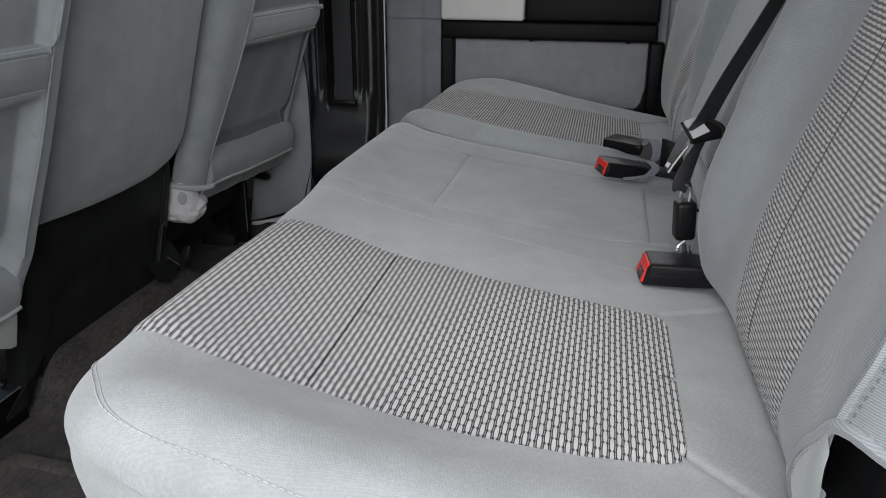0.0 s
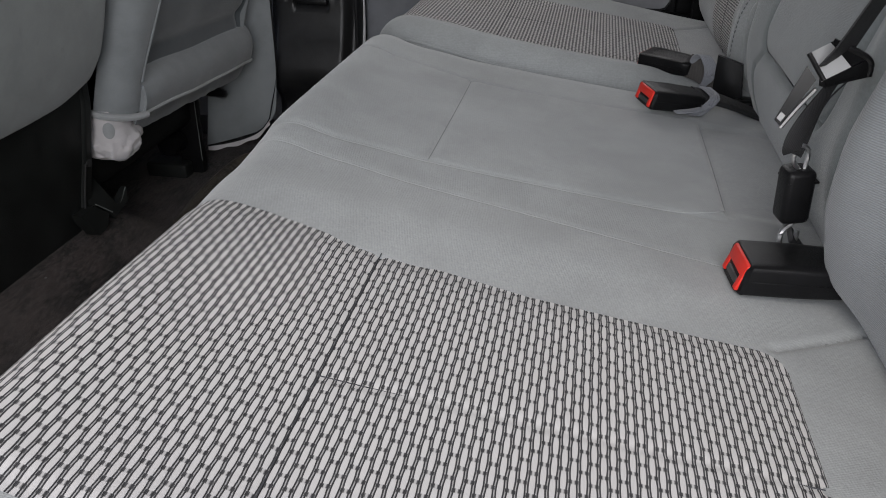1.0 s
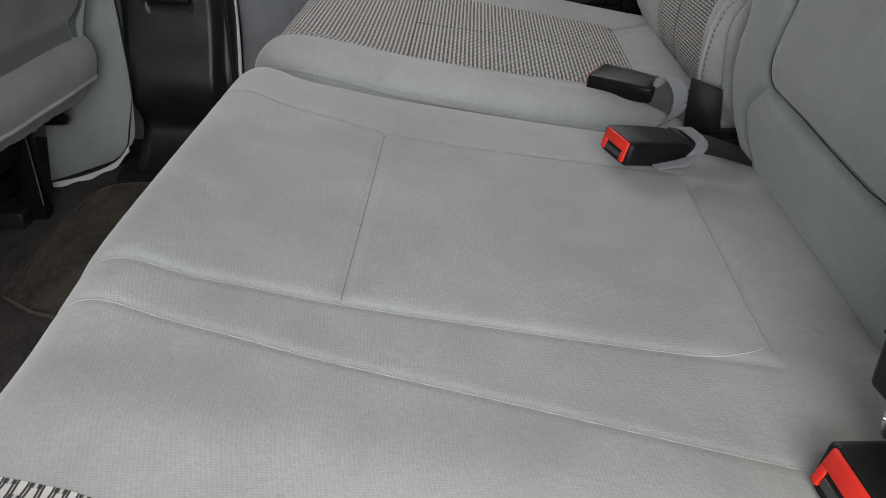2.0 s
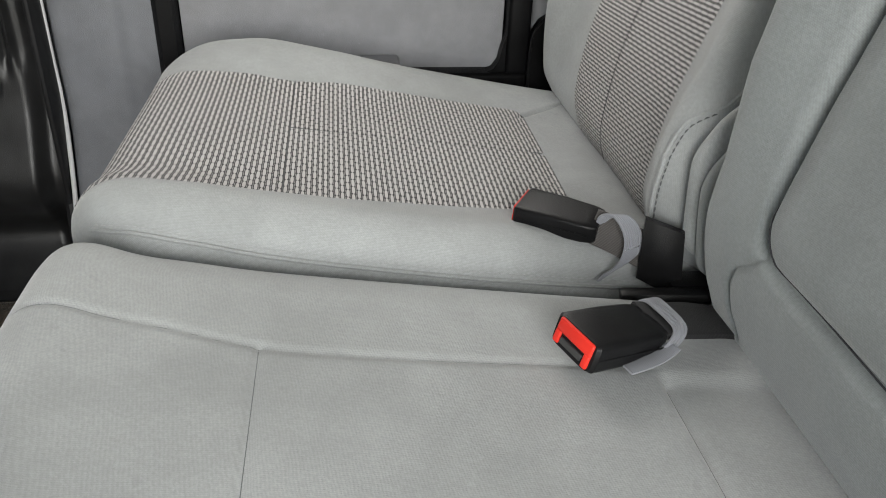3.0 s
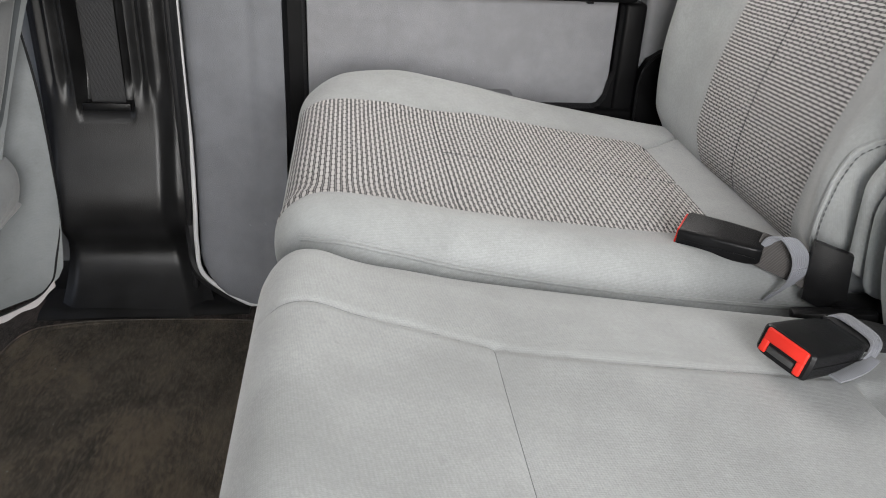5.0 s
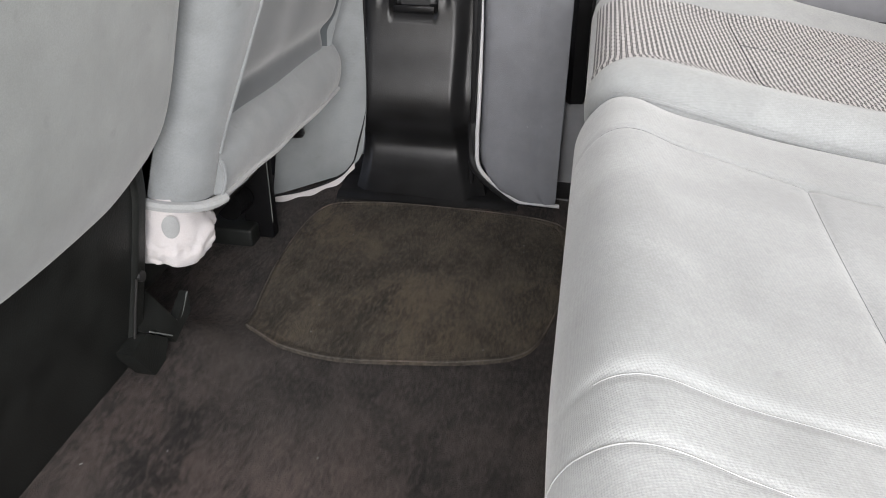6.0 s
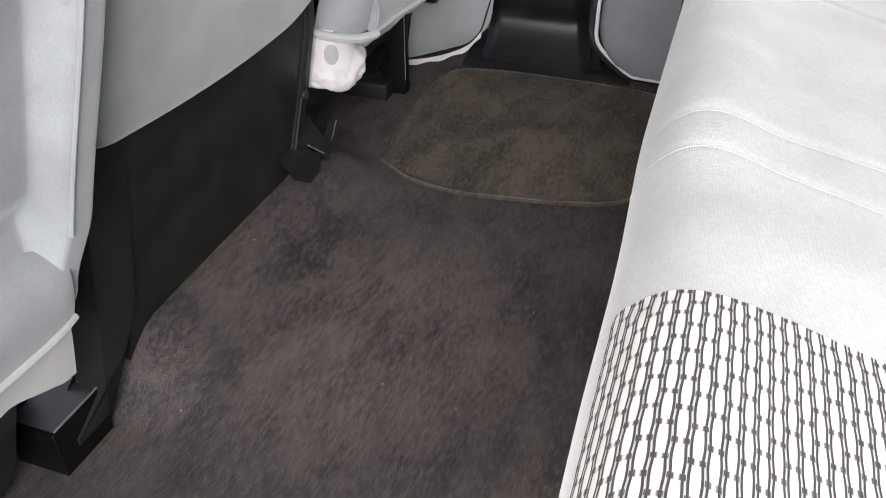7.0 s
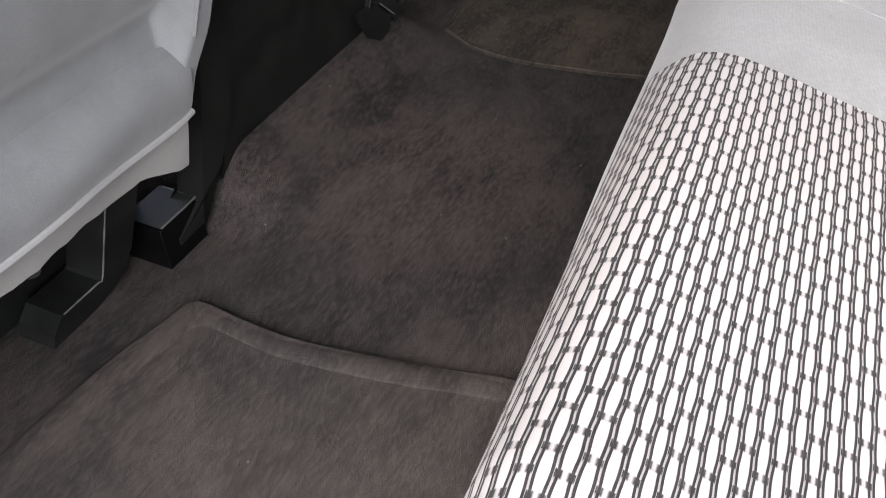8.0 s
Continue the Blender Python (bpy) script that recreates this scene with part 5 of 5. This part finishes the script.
part("underside_fill", block(-1.40, -1.02, 0.96, 1.40, 0.12, 0.19, 0.02), PANEL_BLACK, pas)
part("release_lever", tube([(-0.985, 1.36, 0.165), (-0.965, 1.40, 0.150), (-0.985, 1.43, 0.140), (-1.02, 1.44, 0.15)], 0.010, 30, 8), BLACK_SMOOTH, pas)


def plate(poly, x, thick, lean=0.0):
    """A flat bracket: a polygon in y and z, thick along x, leaning back with height."""
    n = len(poly)
    v = [(x - lean * (z - 0.09), y, z) for y, z in poly] + [(x - lean * (z - 0.09) - thick, y, z) for y, z in poly]
    return np.array(v), [tuple(range(n)), tuple(range(n, 2 * n))] + [(k, (k + 1) % n, n + (k + 1) % n, n + k) for k in range(n)]


leg = part("rail_leg", plate([(0.372, 0.20), (0.372, 0.048), (0.369, 0.045), (0.318, 0.045), (0.308, 0.024), (0.307, 0.0), (0.345, 0.0), (0.385, 0.010), (0.405, 0.028), (0.415, 0.055), (0.418, 0.20)], -0.983, 0.045, -0.37), PANEL_BLACK, drv, "black steel seat leg with painted edge highlights", smooth=False)
# Highlight along the leg's corner, painted as a thin paler cord.
part("edge_highlight", tube([(-0.9415, 0.3715, 0.20), (-0.9820, 0.3715, 0.09), (-0.9975, 0.3710, 0.048), (-0.9995, 0.365, 0.0455), (-0.9995, 0.320, 0.0455)], 0.0010, 60, 5), EDGE_HIGHLIGHT, leg, "edge highlight drawn as a paler line")
part("leg_bolt", tube([(-1.04, 0.335, 0.085), (-1.03, 0.325, 0.085)], 0.010, 4, 12), STEEL_DARK, drv)

# fleece turned out under the roll of the passenger seat
rows = []
for b in np.linspace(0, 1, 46):
    z = 0.262 - 0.086 * b
    rad = np.interp(b, [0, 0.35, 0.55, 0.75, 0.88, 0.96, 1.0], [0.033, 0.033, 0.038, 0.040, 0.035, 0.022, 0.003])
    ring = []
    for k in range(72):
        t = 2 * math.pi * k / 72
        q = Vector((math.cos(t), math.sin(t), 2.2 * b))
        r = rad * (1 + (0.05 + 0.13 * ramp(b, 0.4, 0.7)) * noise.fractal(q * 2.0, 1.0, 2.0, 2) + 0.04 * ramp(b, 0.4, 0.6) * noise.fractal(q * 9.0, 0.9, 2.0, 3))
        lobe = 0.010 * bell(t - 0.9, 0.35) * bell(b - 0.55, 0.16)
        ring.append((-0.945 + (r + lobe) * math.cos(t), 0.960 + (r + lobe) * math.sin(t) * 1.05, z + 0.008 * ramp(b, 0.7, 1.0) * math.sin(3 * t) * 0.5))
    rows.append(ring)
lining = part("fleece_lining", (np.array(rows).reshape(-1, 3), sheet_faces(46, 72, loop_v=True) + [tuple(range(72)), tuple(45 * 72 + k for k in range(72))]), FLEECE, pas, "white fleece lining bunched under the corner", creased=False)
bm_v = [(math.cos(t) * r, math.sin(t) * r) for r in (0.2, 0.6, 1.0) for t in np.linspace(0, 2 * math.pi, 25)[:-1]]
part("grey_patch", (np.array([(-0.945 + (0.0375 - 0.0012 * (u * u + w * w)) * math.cos(-1.05 + 0.24 * u), 0.960 + 1.05 * (0.0375 - 0.0012 * (u * u + w * w)) * math.sin(-1.05 + 0.24 * u), 0.233 + 0.013 * w) for u, w in bm_v]), sheet_faces(3, 24, loop_v=True) + [tuple(range(24))]), PIPING, lining, "small grey cloth patch on the lining")
part("roll_collar", tube([(-0.985, 0.928, 0.266), (-0.955, 0.923, 0.261), (-0.930, 0.927, 0.256), (-0.908, 0.941, 0.2505), (-0.895, 0.959, 0.2475), (-0.889, 0.978, 0.2465)], 0.0058, 60, 8), PIPING, pas, "rolled cloth cuff")
# side flap of the seat cover, down by the pillar
rows = []
for b in np.linspace(0, 1, 30):
    z = 0.020 + 0.52 * b
    ring = []
    for a in np.linspace(0, 1, 16):
        x0 = -1.03 + 0.16 * (z - 0.02) - 0.0
        x1 = -0.890 + 0.02 * math.sin(6 * (z - 0.02)) - 0.045 * max(0.0, (0.085 - z) / 0.065) ** 2.2
        ring.append((x0 + (x1 - x0) * a, 1.430 + 0.055 * math.sin(a * math.pi / 2) - 0.01 * b, z + 0.018 * a * a * (1 - b)))
    rows.append(ring)
flapped = part("side_flap", slab(np.array(rows), (-0.002, 0.005, 0)), GREY_FRONT, pas, "grey seat cover flap hanging to the sill")
hem = [(-1.028, 1.428, 0.018), (-0.99, 1.450, 0.020), (-0.955, 1.475, 0.026), (-0.925, 1.484, 0.042), (-0.903, 1.485, 0.068), (-0.893, 1.484, 0.10), (-0.876, 1.484, 0.17), (-0.872, 1.481, 0.26), (-0.873, 1.479, 0.36), (-0.882, 1.477, 0.46), (-0.888, 1.476, 0.52)]
part("flap_piping", tube(hem, 0.0018, 50, 8), RUBBER, flapped, "dark piping along the flap")
rows = [[(p[0] + 0.002, p[1] - 0.003, p[2] - (0.007 + 0.004 * math.sin(0.5 + 9 * k / 20) ** 2) * b) for b in np.linspace(0, 1, 4)] for k, p in enumerate(spline(hem[:5], 24))]
part("flap_lining", slab(np.array(rows), (0.0, 0.003, 0)), FLEECE, flapped, "torn white edge of lining")

# middle front seat
CENTRE_PROFILE = [(-0.95, 0.95), (-0.85, 1.0), (-0.755, 0.985), (-0.735, 0.93), (-0.79, 0.72), (-0.840, 0.55), (-0.883, 0.39), (-0.901, 0.340), (-0.920, 0.314), (-0.955, 0.311), (-1.0, 0.35), (-1.0, 0.6)]
cpad = Pad(CENTRE_PROFILE, 0.505, 0.918, 0.035, lambda x, z, y, s: 0.010 * np.sin(np.clip((y - 0.505) / 0.413, 0, 1) * np.pi) - 0.010 * ramp(y, 0.80, 0.92) * bell(z - 0.3, 0.05), 220)
mid_seat = thing("car_seat", (-0.95, 0.72, 0.05), "smooth grey middle front seat back over a black plastic base", "car seat", "front seats")
part("backrest", cpad.body(110), GREY_SMOOTH, mid_seat)
rows = [[(x, y, z) for x, z in ((-0.935, 0.330), (-0.938, 0.28), (-0.957, 0.19), (-0.975, 0.115), (-0.982, 0.080), (-0.990, 0.05), (-1.002, 0.0))] for y in np.linspace(0.562, 0.888, 24)]
part("base_panel", slab(np.array(rows), (-0.012, 0, 0)), PANEL_BLACK, mid_seat, "matt black base panel with scratches")
rows = []
for k in range(14):
    v = k / 13
    fade = 0.006 * (1 - math.sin(math.pi * min(1.0, 4 * min(v, 1 - v)) / 2))
    rows.append([(x - fade, 0.887 + 0.025 * v, z) for x, z in ((-0.932, 0.330), (-0.934, 0.28), (-0.952, 0.19), (-0.969, 0.115), (-0.972, 0.100), (-0.974, 0.085))])
part("base_flange", slab(np.array(rows), (-0.05, 0, 0)), PANEL_BLACK, mid_seat)
part("base_flange", plate([(0.512, 0.330), (0.563, 0.330), (0.563, 0.130), (0.556, 0.105), (0.545, 0.078), (0.525, 0.054), (0.500, 0.040), (0.470, 0.024), (0.468, 0.0), (0.512, 0.0)], -0.972, 0.035, -0.2), PANEL_BLACK, mid_seat, smooth=False)
part("flange_edge", tube([(-0.951, 0.8885, 0.192), (-0.962, 0.8885, 0.145), (-0.972, 0.8885, 0.095)], 0.0016, 24, 6), STEEL_DARK, mid_seat)
part("screw_head", tube([(-0.956, 0.897, 0.190), (-0.949, 0.897, 0.191)], 0.006, 4, 10), STEEL_DARK, mid_seat)
# The sides take the deepest black to paint the shadow they stand in.
part("foot_cover", toe_cap(-1.042, -0.990, 0.450, 0.514, 0.0, 0.050, -0.005), BLACK_DEEP, mid_seat, "black foot with its shadow put into a deeper black")
# Thin plate added over the foot so that its top reads as lit.
part("foot_top_lit", slab(np.array([[(x, y, 0.0515) for y in np.linspace(0.453, 0.5125, 4)] for x in np.linspace(-1.040, -0.9915, 4)]), 0.0012), FOOT_TOP_LIT, mid_seat, "satin top of the foot, painted paler as the lit side")
# Pale cord paints the highlight round the foot's top edge.
part("edge_highlight", tube([(-1.036, 0.5125, 0.0515), (-0.995, 0.5130, 0.0515), (-0.9910, 0.509, 0.0515), (-0.9905, 0.453, 0.0515)], 0.0012, 40, 5), EDGE_HIGHLIGHT, mid_seat, "edge highlight drawn as a paler line")
# broken angle brackets at the far foot
bracket = part("foot_bracket", plate([(0.887, 0.168), (0.905, 0.165), (0.928, 0.157), (0.955, 0.096), (0.994, 0.110), (0.984, 0.090), (0.936, 0.080), (0.918, 0.108), (0.897, 0.119)], -0.955, 0.010, 0.3), PANEL_BLACK, mid_seat, "black angle bracket with painted edge highlights", smooth=False)
# Bracket edge highlights are drawn as pale cords, here and below.
part("edge_highlight", tube([(-0.9775, 0.928, 0.1575), (-0.958, 0.955, 0.0965), (-0.961, 0.993, 0.110)], 0.0009, 30, 5), EDGE_HIGHLIGHT, bracket, "edge highlight drawn as a paler line")
bracket = part("foot_bracket", plate([(0.862, 0.116), (0.897, 0.118), (0.926, 0.093), (0.908, 0.076), (0.884, 0.074)], -0.953, 0.022, 0.2), PANEL_BLACK, mid_seat, "black angle bracket with painted edge highlights", smooth=False)
part("edge_highlight", tube([(-0.955, 0.897, 0.1215), (-0.9505, 0.930, 0.0935)], 0.0009, 20, 5), EDGE_HIGHLIGHT, bracket, "edge highlight drawn as a paler line")

# ---- floor mats and crumbs ----


def mat_thing(outline, mat, label, lip, border, bound):
    """A carpet mat over the floor: a closed smooth outline filled from its middle, with a raised sewn rim."""
    q = spline(np.array(outline + outline[:1], float), 161)[:-1]
    c = q.mean(0)
    rings = []
    for k in (0.03, 0.2, 0.4, 0.6, 0.75, 0.86, 0.92, 0.955, 0.985, 1.0):
        p = c + (q - c) * k
        h = 0.006 + (lip if k > 0.93 else 0.0) - (0.004 if k > 0.99 else 0.0) + 0.0015 * np.sin(20 * p[:, 0]) * np.sin(17 * p[:, 1])
        rings.append(np.stack([p[:, 0], p[:, 1], floor_height(p[:, 0], p[:, 1]) + h], 1))
    low = rings[-1] - (0, 0, 0.006)
    g = np.stack(rings + [low])
    ob = thing("floor_mat", (float(c[0]), float(c[1]), 0.0), label, "floor mat", "floor mats")
    part("mat_body", (g.reshape(-1, 3), sheet_faces(len(g), 160, loop_v=True) + [tuple(range(160))]), mat, ob)
    inner, outer = c + (q - c) * (1 - border / 0.25), c + (q - c) * 1.004
    rows = []
    for v in (0.0, 0.05, 0.12, 0.3, 0.6, 0.9, 1.0):
        w2 = inner + (outer - inner) * v
        h = 0.0002 + (0.0072 + lip) * math.sin(math.pi * (0.01 + 0.86 * v)) ** 0.22 - 0.004 * v**6
        rows.append(np.stack([w2[:, 0], w2[:, 1], floor_height(w2[:, 0], w2[:, 1]) + h], 1))
    part("sewn_border", (np.stack(rows).reshape(-1, 3), sheet_faces(7, 160, loop_v=True)), mat, ob, "raised sewn border")
    if bound:
        # The light line on the mat's edge is added as a pale cord.
        part("rim_highlight", tube(np.stack([q[:, 0], q[:, 1], floor_height(q[:, 0], q[:, 1]) + 0.0062], 1)[list(range(160)) + [0]], 0.0010, 240, 6), MAT_RIM_LIGHT, ob, "thin paler cord painting the highlight on the mat's edge")
    return ob


mat_thing([(-0.935, 1.075), (-0.87, 1.045), (-0.80, 1.034), (-0.72, 1.043), (-0.64, 1.058), (-0.575, 1.085), (-0.548, 1.14), (-0.53, 1.25), (-0.53, 1.40), (-0.57, 1.455), (-0.75, 1.468), (-0.88, 1.462), (-0.945, 1.42), (-0.955, 1.25)], MAT_A,
          "worn brown carpet mat with a curved front edge", -0.001, 0.010, True)
mat_thing([(-0.938, 0.385), (-0.935, 0.405), (-0.922, 0.416), (-0.87, 0.412), (-0.81, 0.412), (-0.70, 0.430), (-0.60, 0.450), (-0.52, 0.455), (-0.48, 0.40), (-0.46, 0.2), (-0.48, -0.02), (-0.60, -0.06), (-0.80, -0.07), (-0.95, -0.04), (-0.97, 0.10), (-0.955, 0.30)], MAT_B,
          "grey brown carpet mat with a broad raised border", 0.003, 0.030, False)
crumbs = []
for k in range(16):
    x, y = random.uniform(-0.96, -0.56), random.uniform(0.15, 1.38)
    crumbs.append(rbox((random.uniform(0.001, 0.0035), 0.0012, 0.001), 0.0003, pose(x, y, float(floor_height(np.array(x), np.array(y))) + (0.008 if y < 0.42 or y > 1.06 else 0.003), 0, 0, random.uniform(0, 180)), 1))
whole("lint", join(*crumbs), LINING, "pale specks of lint on the dark carpet", "lint", "stuff")
